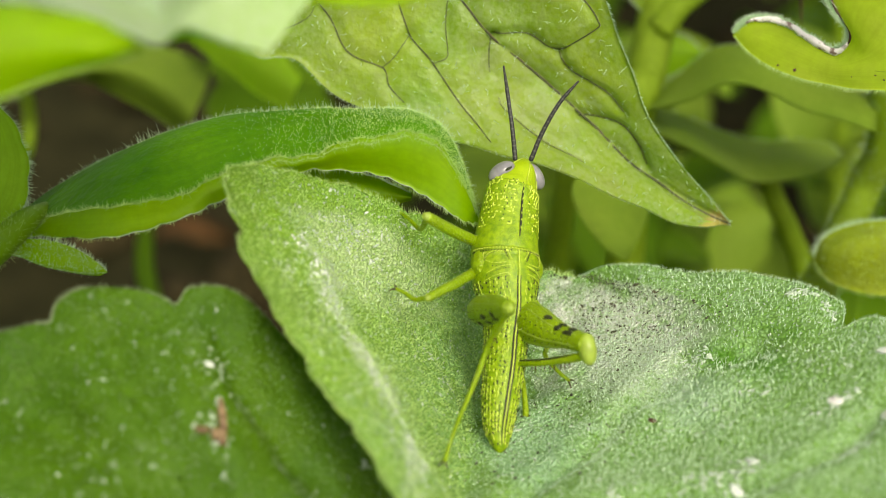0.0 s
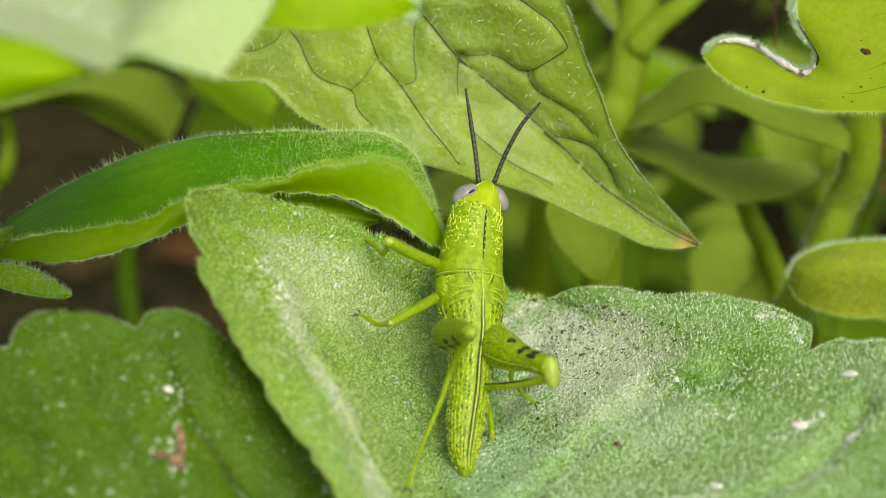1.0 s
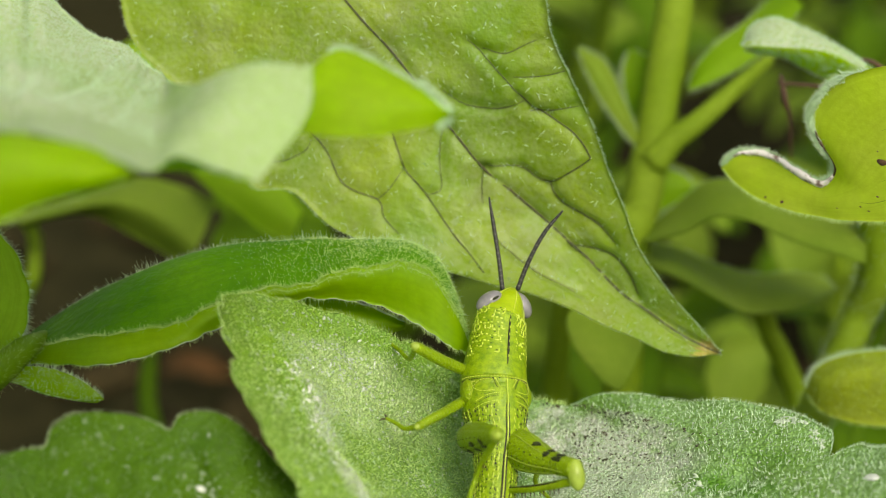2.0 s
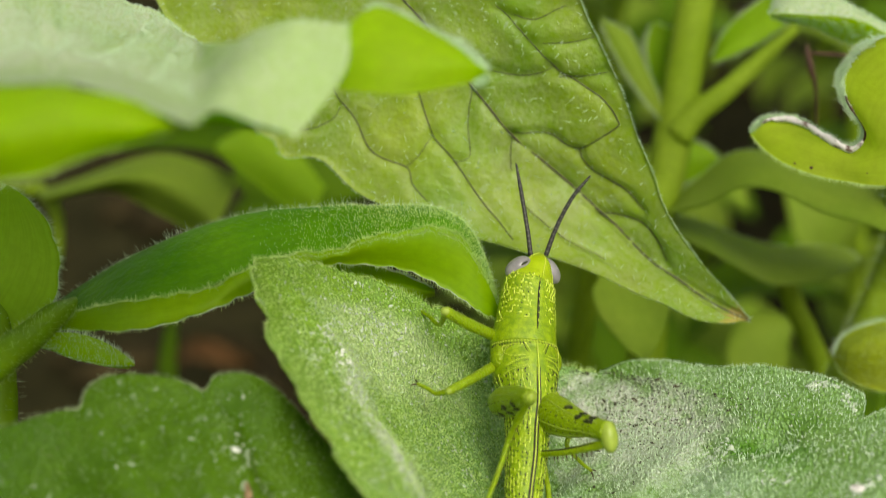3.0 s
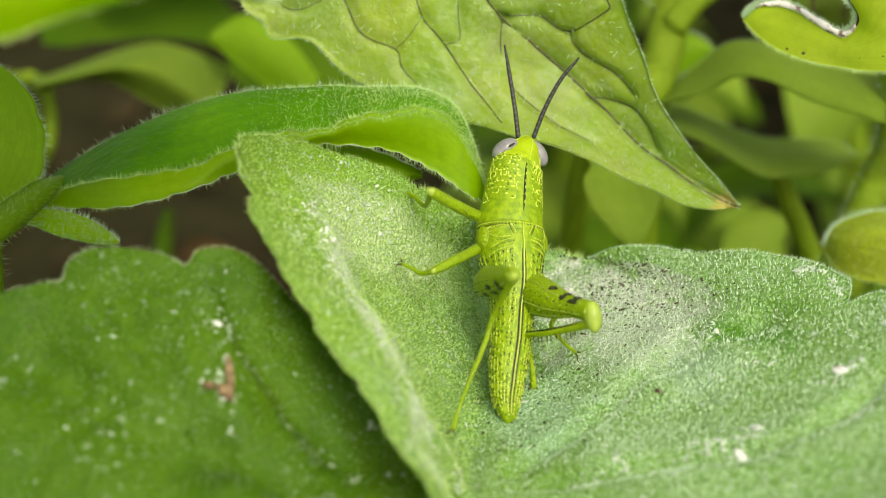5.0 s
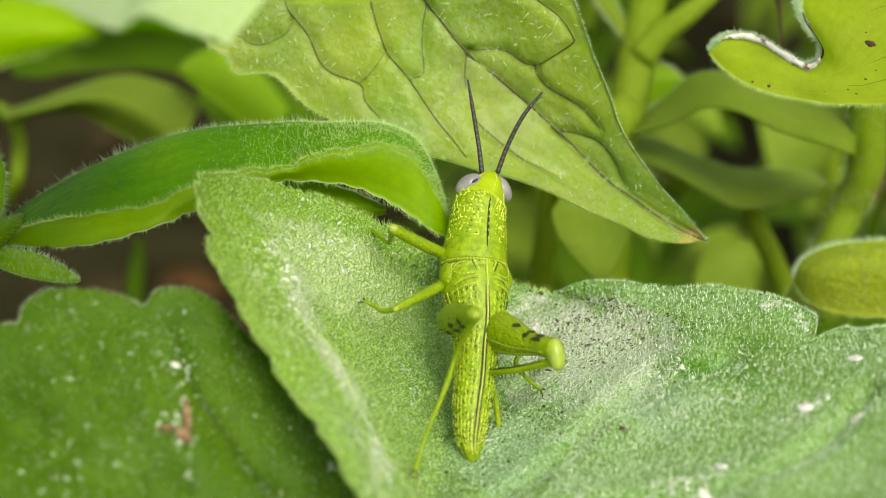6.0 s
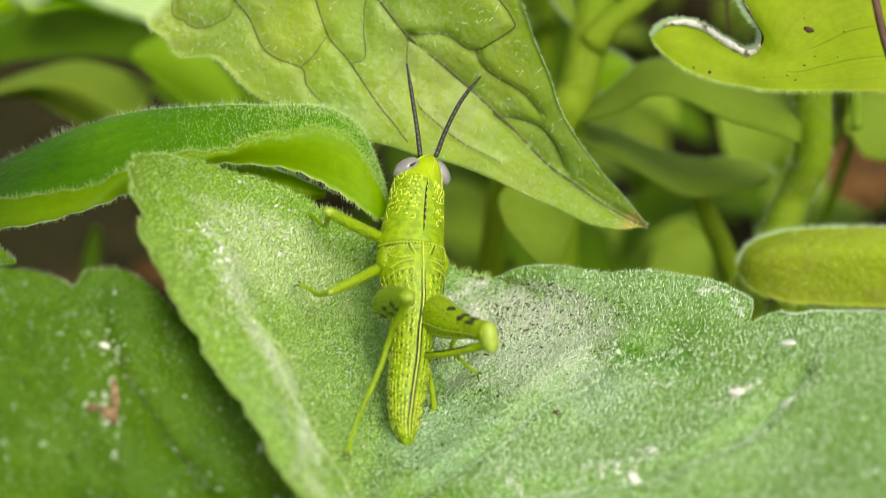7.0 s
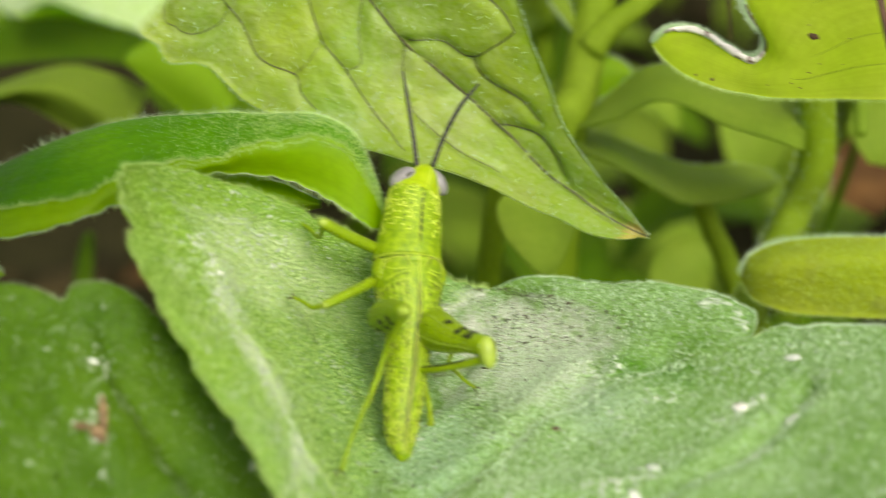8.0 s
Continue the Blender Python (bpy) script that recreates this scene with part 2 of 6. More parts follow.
DEEP_LEAF = leaf_material("deep_green_leaf", (0.06, 0.22, 0.003), (0.14, 0.34, 0.008), (0.16, 0.48, 0.005), 0.3, 0.5, gloss=0.15, bump=0.0003, streak=0.3)
LIME_LEAF = leaf_material("lime_leaf_underside", (0.30, 0.50, 0.010), (0.42, 0.62, 0.02), (0.70, 0.96, 0.02), 0.6, 0.5, gloss=0.2, streak=0.5)
PALE_LEAF = leaf_material("pale_hairy_leaf", (0.40, 0.60, 0.20), (0.48, 0.66, 0.27), (0.62, 0.84, 0.16), 0.4, 0.55, 0.85, (0.74, 0.79, 0.66), gloss=0.25, bump=0.0003, grain=2400, bloom_x=(0.062, 0.052))
VEINED_LEAF = leaf_material("veined_leaf_underside", (0.155, 0.31, 0.004), (0.32, 0.44, 0.018), (0.46, 0.66, 0.01), 0.38, 0.4, 0.42, (0.46, 0.52, 0.27), 0.3, 0.3, 0.00018, 2000, gloss=0.35, grit=0.12, swell=1.6)
YELLOW_LEAF = leaf_material("yellow_green_leaf", (0.50, 0.66, 0.04), (0.62, 0.75, 0.09), (0.80, 0.98, 0.06), 0.55, 0.45, stain=0.15, gloss=0.2, streak=0.3)
FOLD_UNDER = leaf_material("fresh_leaf_underside", (0.21, 0.41, 0.004), (0.30, 0.49, 0.009), (0.46, 0.78, 0.01), 0.45, 0.45, gloss=0.25, streak=0.22, bump=0.00006)
MID_LEAF = leaf_material("mid_green_leaf", (0.24, 0.44, 0.012), (0.32, 0.52, 0.03), (0.45, 0.75, 0.01), 0.45, 0.55, gloss=0.15, streak=0.3)
FURRY_LEAF = leaf_material("furry_olive_leaf", (0.30, 0.42, 0.012), (0.38, 0.48, 0.02), (0.45, 0.60, 0.02), 0.35, 0.6, 0.15, (0.42, 0.46, 0.3), stain=0.3, gloss=0.1, bump=0.0004)
BACK_LEAF = leaf_material("back_leaf", (0.19, 0.31, 0.028), (0.28, 0.40, 0.045), (0.36, 0.56, 0.02), 0.4, 0.6, gloss=0.12, streak=0.25)
# darker leaf green: the deep shade among the plants is put into its colour
DARK_LEAF = leaf_material("shade_toned_leaf", (0.065, 0.15, 0.004), (0.11, 0.21, 0.008), (0.16, 0.32, 0.004), 0.35, 0.6, gloss=0.1)
STEM_GREEN = leaf_material("green_stem", (0.24, 0.36, 0.02), (0.30, 0.42, 0.04), (0.40, 0.55, 0.03), 0.3, 0.5, gloss=0.2)
STEM_HAIRY = leaf_material("hairy_stem", (0.13, 0.26, 0.005), (0.20, 0.34, 0.010), (0.30, 0.48, 0.01), 0.3, 0.5, gloss=0.25, bump=0.0001)
# stem green toned down for stems at the back, their shade in the colour
STEM_BACK = leaf_material("shade_toned_stem", (0.19, 0.31, 0.015), (0.25, 0.37, 0.03), (0.30, 0.45, 0.02), 0.3, 0.6, gloss=0.1, bump=0.0003)
VEIN_DARK = plain("dark_vein", (0.035, 0.045, 0.015), (0.08, 0.07, 0.03), 900, 0.5)
HAIR_WHITE = hair_material("white_hair", (0.68, 0.84, 0.60))
HAIR_GREEN = hair_material("green_hair", (0.62, 0.80, 0.30))
HAIR_DIM = hair_material("dull_hair", (0.42, 0.55, 0.30))
SOIL = plain("soil", (0.014, 0.014, 0.006), (0.036, 0.033, 0.014), 90, 1.0, 0.03, 0.002)
LITTER = plain("dead_leaf", (0.015, 0.013, 0.006), (0.055, 0.042, 0.018), 200, 0.9, 0.05)
DEAD = plain("dry_brown_leaf", (0.04, 0.018, 0.005), (0.12, 0.058, 0.016), 250, 0.8, 0.2)
BARK = plain("brown_twig", (0.05, 0.028, 0.016), (0.12, 0.06, 0.035), 900, 0.7)
BROWN_TIP = plain("withered_tip", (0.26, 0.25, 0.03), (0.44, 0.36, 0.14), 700, 0.7)
DRY_EDGE = plain("dry_white_edge", (0.22, 0.15, 0.12), (0.78, 0.74, 0.72), 1300, 0.8, edge=(0.36, 0.46))
SCRAP = plain("pale_petal", (0.34, 0.44, 0.52), (0.48, 0.50, 0.52), 60, 0.6)
SHELL = plain("chitin_green", (0.14, 0.25, 0.002), (0.25, 0.37, 0.005), 2600, 0.4, 0.45, 0.0001, 0.0, (0.36, 0.6))
HEAD_GREEN = plain("chitin_smooth", (0.26, 0.38, 0.004), (0.34, 0.45, 0.008), 1500, 0.35, 0.5, 0.00004)
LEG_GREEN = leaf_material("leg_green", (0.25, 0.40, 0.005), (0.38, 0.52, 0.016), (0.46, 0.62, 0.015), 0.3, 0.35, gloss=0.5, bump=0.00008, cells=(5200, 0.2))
KNEE = leaf_material("knee_pale", (0.36, 0.50, 0.04), (0.48, 0.60, 0.14), (0.5, 0.65, 0.05), 0.3, 0.35, gloss=0.5, bump=0.00004)
BEAD_YELLOW = plain("yellow_bead", (0.38, 0.50, 0.035), (0.53, 0.62, 0.11), 2000, 0.35)
BEAD_BLACK = plain("black_mark", (0.012, 0.014, 0.006), (0.03, 0.035, 0.01), 2000, 0.4)
EYE_GREY = plain("eye_grey", (0.16, 0.155, 0.165), (0.27, 0.26, 0.275), 900, 0.3, 0.4, 0.00001, 0.15)
ANTENNA_BLACK = plain("antenna_black", (0.012, 0.012, 0.012), (0.03, 0.03, 0.028), 3000, 0.45)
ANTENNA_GREY = plain("antenna_ring", (0.06, 0.06, 0.05), (0.10, 0.10, 0.08), 3000, 0.5)
RUST = plain("rusty_bract", (0.07, 0.038, 0.016), (0.28, 0.19, 0.10), 1500, 0.7)
FLAKE_WHITE = plain("white_flake", (0.50, 0.54, 0.48), (0.74, 0.76, 0.72), 1500, 0.8)
CHALK = plain("chalky_speck", (0.32, 0.42, 0.28), (0.58, 0.64, 0.54), 1500, 0.8)
SPECK = plain("dark_speck", (0.05, 0.026, 0.014), (0.11, 0.06, 0.03), 1500, 0.7)


# ---- builders ----
def thing(name, label, category, at=(0, 0, 0), group="", kind=""):
    """The empty at a thing's base."""
    e = new(name)
    e.empty_display_size = 0.005
    e.matrix_world = Matrix.Translation(Vector(at) * MM)
    return tagged(e, label, category, group, kind)


def mesh_part(name, verts, faces, materials, parent=None, label="", base=(0, 0, 0), index=None, smooth=True, uv=None, kind=""):
    """One mesh object out of points in millimetres, in the space of its thing's base."""
    me = bpy.data.meshes.new(name)
    v = (np.asarray(verts, float) - np.asarray(base, float)) * MM
    me.from_pydata(v.tolist(), [], [list(map(int, f)) for f in faces])
    for m in materials if isinstance(materials, (list, tuple)) else [materials]:
        me.materials.append(m)
    if index is not None:
        me.polygons.foreach_set("material_index", np.asarray(index, np.int32))
    if smooth:
        me.polygons.foreach_set("use_smooth", np.ones(len(me.polygons), bool))
    if uv is not None:
        layer = me.uv_layers.new(name="UVMap")
        at = np.zeros(len(me.loops), np.int32)
        me.loops.foreach_get("vertex_index", at)
        layer.data.foreach_set("uv", np.asarray(uv, np.float32)[at].ravel())
    me.update()
    ob = new(name, me)
    if parent is not None:
        ob.parent = parent
    return tagged(ob, label, kind=kind)


def spline(points, n):
    """n points on a smooth curve through the given ones (Catmull-Rom)."""
    p = np.asarray(points, float)
    if len(p) == 1:
        return np.repeat(p, n, 0)
    p = np.vstack([2 * p[0] - p[1], p, 2 * p[-1] - p[-2]])
    u = np.linspace(0, len(p) - 3, n)
    k = np.minimum(u.astype(int), len(p) - 4)
    f = (u - k)[:, None]
    a, b, c, d = p[k], p[k + 1], p[k + 2], p[k + 3]
    return 0.5 * (2 * b + (c - a) * f + (2 * a - 5 * b + 4 * c - d) * f**2 + (3 * b - 3 * c + d - a) * f**3)


def unit(v):
    v = np.asarray(v, float)
    return v / np.maximum(np.linalg.norm(v, axis=-1, keepdims=True), 1e-9)


def bumps(points, scale, amp, seed=0.0):
    return np.array([noise.noise(Vector((p[0] * scale + seed, p[1] * scale, p[2] * scale))) for p in points.reshape(-1, 3)]).reshape(points.shape[:-1]) * amp


class Sheet:
    """A leaf's surface, lofted over control curves that run from its base to its tip."""

    def __init__(self, rails, ns=90, nv=12, face=(0, -0.85, 0.5), notches=(), crenate=(), wobble=(), lump=(0.0, 0.2), ribs=(0, 0.0), straight=False, seed=0.0):
        r = np.array([spline(x, ns) for x in rails])
        s = np.linspace(0, 1, ns)
        for side, at, width, depth in notches:
            a, b = (0, 1) if side == 0 else (-1, -2)
            r[a] += unit(r[b] - r[a]) * (depth * np.clip(1 - np.abs((s - at) / width), 0, 1) ** 1.6)[:, None]
        for side, count, depth in crenate:
            a, b = (0, 1) if side == 0 else (-1, -2)
            r[a] += unit(r[a] - r[b]) * (depth * (np.abs(np.sin(np.pi * count * s)) ** 0.7 - 0.7) * np.sin(np.pi * s) ** 0.3)[:, None]
        for k, amount, count in wobble:
            jag = np.sin(count * 6.28 * s + 1.3) * 0.6 + np.sin(count * 16.1 * s) * 0.4
            r[k] += unit(r[k + 1] - r[k]) * (amount * jag * np.sin(np.pi * s))[:, None]
        m = (len(rails) - 1) * nv + 1
        if straight:
            u = np.linspace(0, len(rails) - 1, m)
            k = np.minimum(u.astype(int), len(rails) - 2)
            f = (u - k)[None, :, None]
            grid = np.swapaxes(r, 0, 1)
            self.p = grid[:, k] * (1 - f) + grid[:, k + 1] * f
        else:
            self.p = np.stack([spline(r[:, i], m) for i in range(ns)])
        self.face = np.asarray(face, float)
        self.normals()
        v = np.linspace(-1, 1, m)[None, :]
        lift = bumps(self.p, lump[1], lump[0], seed) if lump[0] else np.zeros(self.p.shape[:2])
        if ribs[0]:
            # side veins: rounded pillows between sunken lines that run slantwise to the margin
            phase = ribs[0] * (s[:, None] - 0.28 * np.abs(v))
            lift = lift + ribs[1] * (np.abs(np.sin(np.pi * phase)) ** 0.6 - 0.6) * np.clip(1.15 - np.abs(v), 0, 1) ** 0.5
        fade = np.clip(np.minimum(s, 1 - s) * 12, 0, 1)[:, None]
        self.p = self.p + self.n * (lift * fade)[..., None]
        self.normals()

    def normals(self):
        ds = np.gradient(self.p, axis=0)
        dv = np.gradient(self.p, axis=1)
        n = np.cross(ds, dv)
        flip = np.sign((n * self.face).sum())
        self.n = unit(n * (flip or 1))

    def at(self, s, v):
        """The place and the normal at s along and v across (both 0 to 1)."""
        a, b = self.p.shape[:2]
        x, y = np.clip(s * (a - 1), 0, a - 1.001), np.clip(v * (b - 1), 0, b - 1.001)
        i, j = int(x), int(y)
        f, g = x - i, y - j
        mixed = lambda q: (q[i, j] * (1 - f) + q[i + 1, j] * f) * (1 - g) + (q[i, j + 1] * (1 - f) + q[i + 1, j + 1] * f) * g
        return mixed(self.p), unit(mixed(self.n))

    def mesh(self, name, top, under, parent, label="", base=(0, 0, 0), thick=0.4, strips=None, tip=None):
        """A solid blade. strips: the material of each stretch across, where the top has more than one."""
        a, b = self.p.shape[:2]
        v = np.linspace(-1, 1, b)[None, :, None]
        ends = np.clip(np.minimum(np.arange(a), np.arange(a)[::-1]) / (0.07 * a) + 0.15, 0, 1)[:, None, None]
        low = self.p - self.n * thick * ends * np.clip(1.25 - np.abs(v) ** 3, 0.3, 1)
        verts = np.vstack([self.p.reshape(-1, 3), low.reshape(-1, 3)])
        i, j = np.meshgrid(np.arange(a - 1), np.arange(b - 1), indexing="ij")
        q = np.stack([i * b + j, i * b + j + 1, (i + 1) * b + j + 1, (i + 1) * b + j], -1)
        mats = [top, under]
        kind = np.zeros(q.shape[:2], int)
        if strips:
            mats = [under, *strips]
            per = (b - 1) // len(strips)
            kind = 1 + np.minimum(j // per, len(strips) - 1)
        if tip:
            mats = [*mats, tip[1]]
            edge = tip[0] * (a - 1) * (1 + 0.35 * np.sin(j * 0.9) * np.cos(j * 0.37))
            kind = np.where(i < edge, len(mats) - 1, kind)
        sample = np.cross(self.p[a // 2 + 1, b // 2] - self.p[a // 2, b // 2], self.p[a // 2, b // 2 + 1] - self.p[a // 2, b // 2])
        turned = (sample * self.n[a // 2, b // 2]).sum() > 0
        q = q.reshape(-1, 4)
        upper = q[:, ::-1] if turned else q
        lower = (q if turned else q[:, ::-1]) + a * b
        ring = [k * b for k in range(a)] + [(a - 1) * b + k for k in range(1, b)] + [k * b + b - 1 for k in range(a - 2, -1, -1)] + list(range(b - 2, 0, -1))
        rim = [(ring[k], ring[(k + 1) % len(ring)], ring[(k + 1) % len(ring)] + a * b, ring[k] + a * b) for k in range(len(ring))]
        rim = rim if turned else [f[::-1] for f in rim]
        uu, vv = np.meshgrid(np.linspace(0, 1, a), np.linspace(0, 1, b), indexing="ij")
        uv = np.stack([uu, vv], -1).reshape(-1, 2)
        under_at = 0 if strips else 1
        rim_at = 1 if strips else 0
        index = np.concatenate([kind.ravel(), np.full(len(lower), under_at), np.full(len(rim), rim_at)])
        return mesh_part(name, verts, np.vstack([upper, lower, np.array(rim)]), mats, parent, label, base, index, uv=np.vstack([uv, uv]))

    def line(self, path, n=60):
        """Points on the surface along a path of (s, v)."""
        return np.array([self.at(s, v)[0] for s, v, _ in spline([(s, v, 0) for s, v in path], n)])

    def groove(self, path, width, depth, pillow=0.0, reach=2.5):
        """Sinks (or, with a negative depth, lifts) the surface along a path, and swells it a little away from it."""
        pts = self.line(path, 80)
        gap = np.sqrt(np.min(((self.p[:, :, None, :] - pts[None, None]) ** 2).sum(-1), -1))
        lift = -depth * np.exp(-((gap / width) ** 2)) + pillow * (np.exp(-((gap / reach) ** 2)) - np.exp(-((gap / width) ** 2)))
        ends = np.clip((1 - np.linspace(0, 1, len(self.p))) * 9 - 0.3, 0, 1)[:, None]
        self.p = self.p + self.n * (lift * ends)[..., None]
        self.normals()


def flecks(sheet, name, count, size, mat, parent, base, rng, centre=None, spread=(0.06, 0.03), s=(0, 1), v=(0, 1), label=""):
    """Thin irregular flakes lying on a leaf, strewn about or gathered along a path."""
    pieces = []
    for _ in range(count):
        if centre:
            a, b = centre[rng.integers(len(centre))]
            a, b = a + rng.normal(0, spread[0]), b + rng.normal(0, spread[1])
        else:
            a, b = rng.uniform(*s), rng.uniform(*v)
        if not (0.01 < a < 0.99 and 0.01 < b < 0.99):
            continue
        p, n = sheet.at(a, b)
        x = unit(np.cross(n, rng.normal(0, 1, 3)))
        k = size * rng.lognormal(0, 0.45)
        pieces.append(blob_points(p + n * 0.02, (x * k * rng.uniform(0.8, 2.2), np.cross(n, x) * k * rng.uniform(0.5, 1.0), n * 0.05), rng, 0.3, 4, 7))
    w, f = joined(pieces)
    return mesh_part(name, w, f, mat, parent, label, base, kind="stuff")


def hair_mesh(name, roots, ways, lengths, width, mat, parent, base, label=""):
    """Many fine tapered hairs in one mesh."""
    roots, ways = np.asarray(roots), unit(ways)
    n = len(roots)
    side = unit(np.cross(ways, np.array([0.3, 0.5, 0.81])))
    other = np.cross(ways, side)
    w = np.asarray(width) * np.ones(n)
    l = np.asarray(lengths) * np.ones(n)
    verts = np.zeros((n, 4, 3))
    for k in range(3):
        a = 2 * np.pi * k / 3
        verts[:, k] = roots + (side * np.cos(a) + other * np.sin(a)) * w[:, None]
    verts[:, 3] = roots + ways * l[:, None]
    i = 4 * np.arange(n)
    faces = np.concatenate([np.stack([i, i + 1, i + 3], 1), np.stack([i + 1, i + 2, i + 3], 1), np.stack([i + 2, i, i + 3], 1)])
    return mesh_part(name, verts.reshape(-1, 3), faces, mat, parent, label, base, smooth=False, kind="stuff")


def fuzz(sheet, count, length, width, mat, parent, base, rng, s=(0, 1), v=(0, 1), lean=0.5, bend=(0, 0, 0), label="", under=False, name="hairs", fade=None):
    """Hairs all over a stretch of a leaf's surface, even by area."""
    a, b = sheet.p.shape[:2]
    i0, i1, j0, j1 = int(s[0] * (a - 1)), max(int(s[1] * (a - 1)), 1), int(v[0] * (b - 1)), max(int(v[1] * (b - 1)), 1)
    p = sheet.p[i0:i1 + 1, j0:j1 + 1]
    n = sheet.n[i0:i1 + 1, j0:j1 + 1]
    area = np.linalg.norm(np.cross(p[1:, :-1] - p[:-1, :-1], p[:-1, 1:] - p[:-1, :-1]), axis=-1)
    pick = rng.choice(area.size, count, p=area.ravel() / area.sum())
    i, j = np.unravel_index(pick, area.shape)
    if fade:
        keep = rng.random(count) < np.clip((i / area.shape[0] - fade[0]) / (fade[1] - fade[0]), 0, 1)
        i, j, count = i[keep], j[keep], int(keep.sum())
    f, g = rng.random((count, 1)), rng.random((count, 1))
    root = (p[i, j] * (1 - f) + p[i + 1, j] * f) * (1 - g) + (p[i, j + 1] * (1 - f) + p[i + 1, j + 1] * f) * g
    up = n[i, j] * (-1 if under else 1)
    way = up + rng.normal(0, lean, (count, 3)) + np.asarray(bend)
    return hair_mesh(name, root, way, length * rng.uniform(0.5, 1.3, count), width, mat, parent, base, label)


def fringe(sheet, side, count, length, width, mat, parent, base, rng, s=(0, 1), lift=0.4, jitter=0.25, at=None, name="fringe"):
    """Hairs along a margin (side 0 or -1) or along the line at a place across."""
    a, b = sheet.p.shape[:2]
    j = (0 if side == 0 else b - 1) if at is None else int(at * (b - 1))
    k = 1 if j == 0 else j - 1
    x = rng.uniform(s[0], s[1], count) * (a - 1.001)
    i, f = x.astype(int), (x % 1)[:, None]
    root = sheet.p[i, j] * (1 - f) + sheet.p[i + 1, j] * f
    out = unit(sheet.p[i, j] - sheet.p[i, k]) if at is None else 0
    way = out + sheet.n[i, j] * lift + rng.normal(0, jitter, (count, 3))
    return hair_mesh(name, root, way, length * rng.uniform(0.45, 1.25, count), width, mat, parent, base)


def tube_points(points, radii, sides=12, rings=24, flat=1.0, toward=(0, -0.85, 0.5), ridge=0.0):
    """Points and faces of a tapered, curved tube with closed, rounded ends."""
    c = spline(points, rings)
    r = np.interp(np.linspace(0, 1, rings), np.linspace(0, 1, len(radii)), radii)
    tan = unit(np.gradient(c, axis=0))
    d = np.asarray(toward, float)
    d = unit(d - tan * (tan @ d)[:, None])
    e = np.cross(tan, d)
    a = np.linspace(0, 2 * np.pi, sides, endpoint=False)
    around = 1 + ridge * np.exp(-((np.minimum(a, 2 * np.pi - a)) / 0.3) ** 2)
    ring = (d[:, None] * (np.cos(a) * around)[None, :, None] * flat + e[:, None] * (np.sin(a) * around)[None, :, None]) * r[:, None, None] + c[:, None]
    verts = np.vstack([ring.reshape(-1, 3), c[:1] - tan[:1] * r[0] * 0.5, c[-1:] + tan[-1:] * r[-1] * 0.5])
    faces = [(i * sides + j, (i + 1) * sides + j, (i + 1) * sides + (j + 1) % sides, i * sides + (j + 1) % sides) for i in range(rings - 1) for j in range(sides)]
    n = rings * sides
    faces = [list(f) for f in faces]
    faces += [[(j + 1) % sides, n, j] for j in range(sides)]
    last = (rings - 1) * sides
    faces += [[last + j, n + 1, last + (j + 1) % sides] for j in range(sides)]
    return verts, faces, (c, tan, d, e, r)


def tube(name, points, radii, mat, parent, base=(0, 0, 0), label="", **more):
    verts, faces, shape = tube_points(points, radii, **more)
    return mesh_part(name, verts, faces, mat, parent, label, base), shape


def blob_points(centre, axes, rng=None, rough=0.0, rings=8, sides=12):
    """An ellipsoid with the three given half-axis vectors."""
    ax = np.asarray(axes, float)
    verts = [np.asarray(centre) + ax[2]]
    for i in range(1, rings):
        th = np.pi * i / rings
        for j in range(sides):
            ph = 2 * np.pi * j / sides
            k = 1 + (rng.uniform(-rough, rough) if rng is not None else 0)
            verts.append(np.asarray(centre) + k * (np.sin(th) * np.cos(ph) * ax[0] + np.sin(th) * np.sin(ph) * ax[1] + np.cos(th) * ax[2]))
    verts.append(np.asarray(centre) - ax[2])
    faces = [[0, 1 + j, 1 + (j + 1) % sides] for j in range(sides)]
    for i in range(rings - 2):
        for j in range(sides):
            a, b = 1 + i * sides + j, 1 + i * sides + (j + 1) % sides
            faces.append([a, a + sides, b + sides, b])
    last, end = 1 + (rings - 2) * sides, len(verts) - 1
    faces += [[last + j, end, last + (j + 1) % sides] for j in range(sides)]
    return np.array(verts), faces


def joined(pieces):
    verts, faces, n = [], [], 0
    for v, f in pieces:
        verts.append(np.asarray(v))
        faces += [[k + n for k in q] for q in f]
        n += len(v)
    return np.vstack(verts), faces


def blade(line, half, up=(0, -0.5, 0.85), cup=0.25, droop=0.0, base_width=0.25):
    """Rails of a simple leaf round a midline: margins, half-blades and midrib."""
    c = spline(line, 9)
    tan = unit(np.gradient(c, axis=0))
    n = unit(np.asarray(up, float) - tan * (tan @ np.asarray(up, float))[:, None])
    side = np.cross(tan, n)
    s = np.linspace(0, 1, 9)
    w = half * np.maximum(np.sin(np.pi * np.clip(0.06 + 0.94 * s, 0, 1)) ** 0.75 * (1.15 - 0.35 * s), 0.02)
    w[0] = half * base_width
    rails = []
    for f in (-1, -0.5, 0, 0.5, 1):
        rails.append(c + side * (f * w)[:, None] + n * (cup * w * (f * f if cup > 0 else abs(f)))[:, None] - n * (droop * abs(f) * w)[:, None])
    return rails


def lens_blade(a, b, swell=0.8, toward=(0, -0.85, 0.5)):
    """Rails of a blade between two margins, arched a little towards one side."""
    a, b = np.asarray(a, float), np.asarray(b, float)
    return [a, (a + b) / 2 + np.asarray(toward) * swell, b]


rng = np.random.default_rng(7)


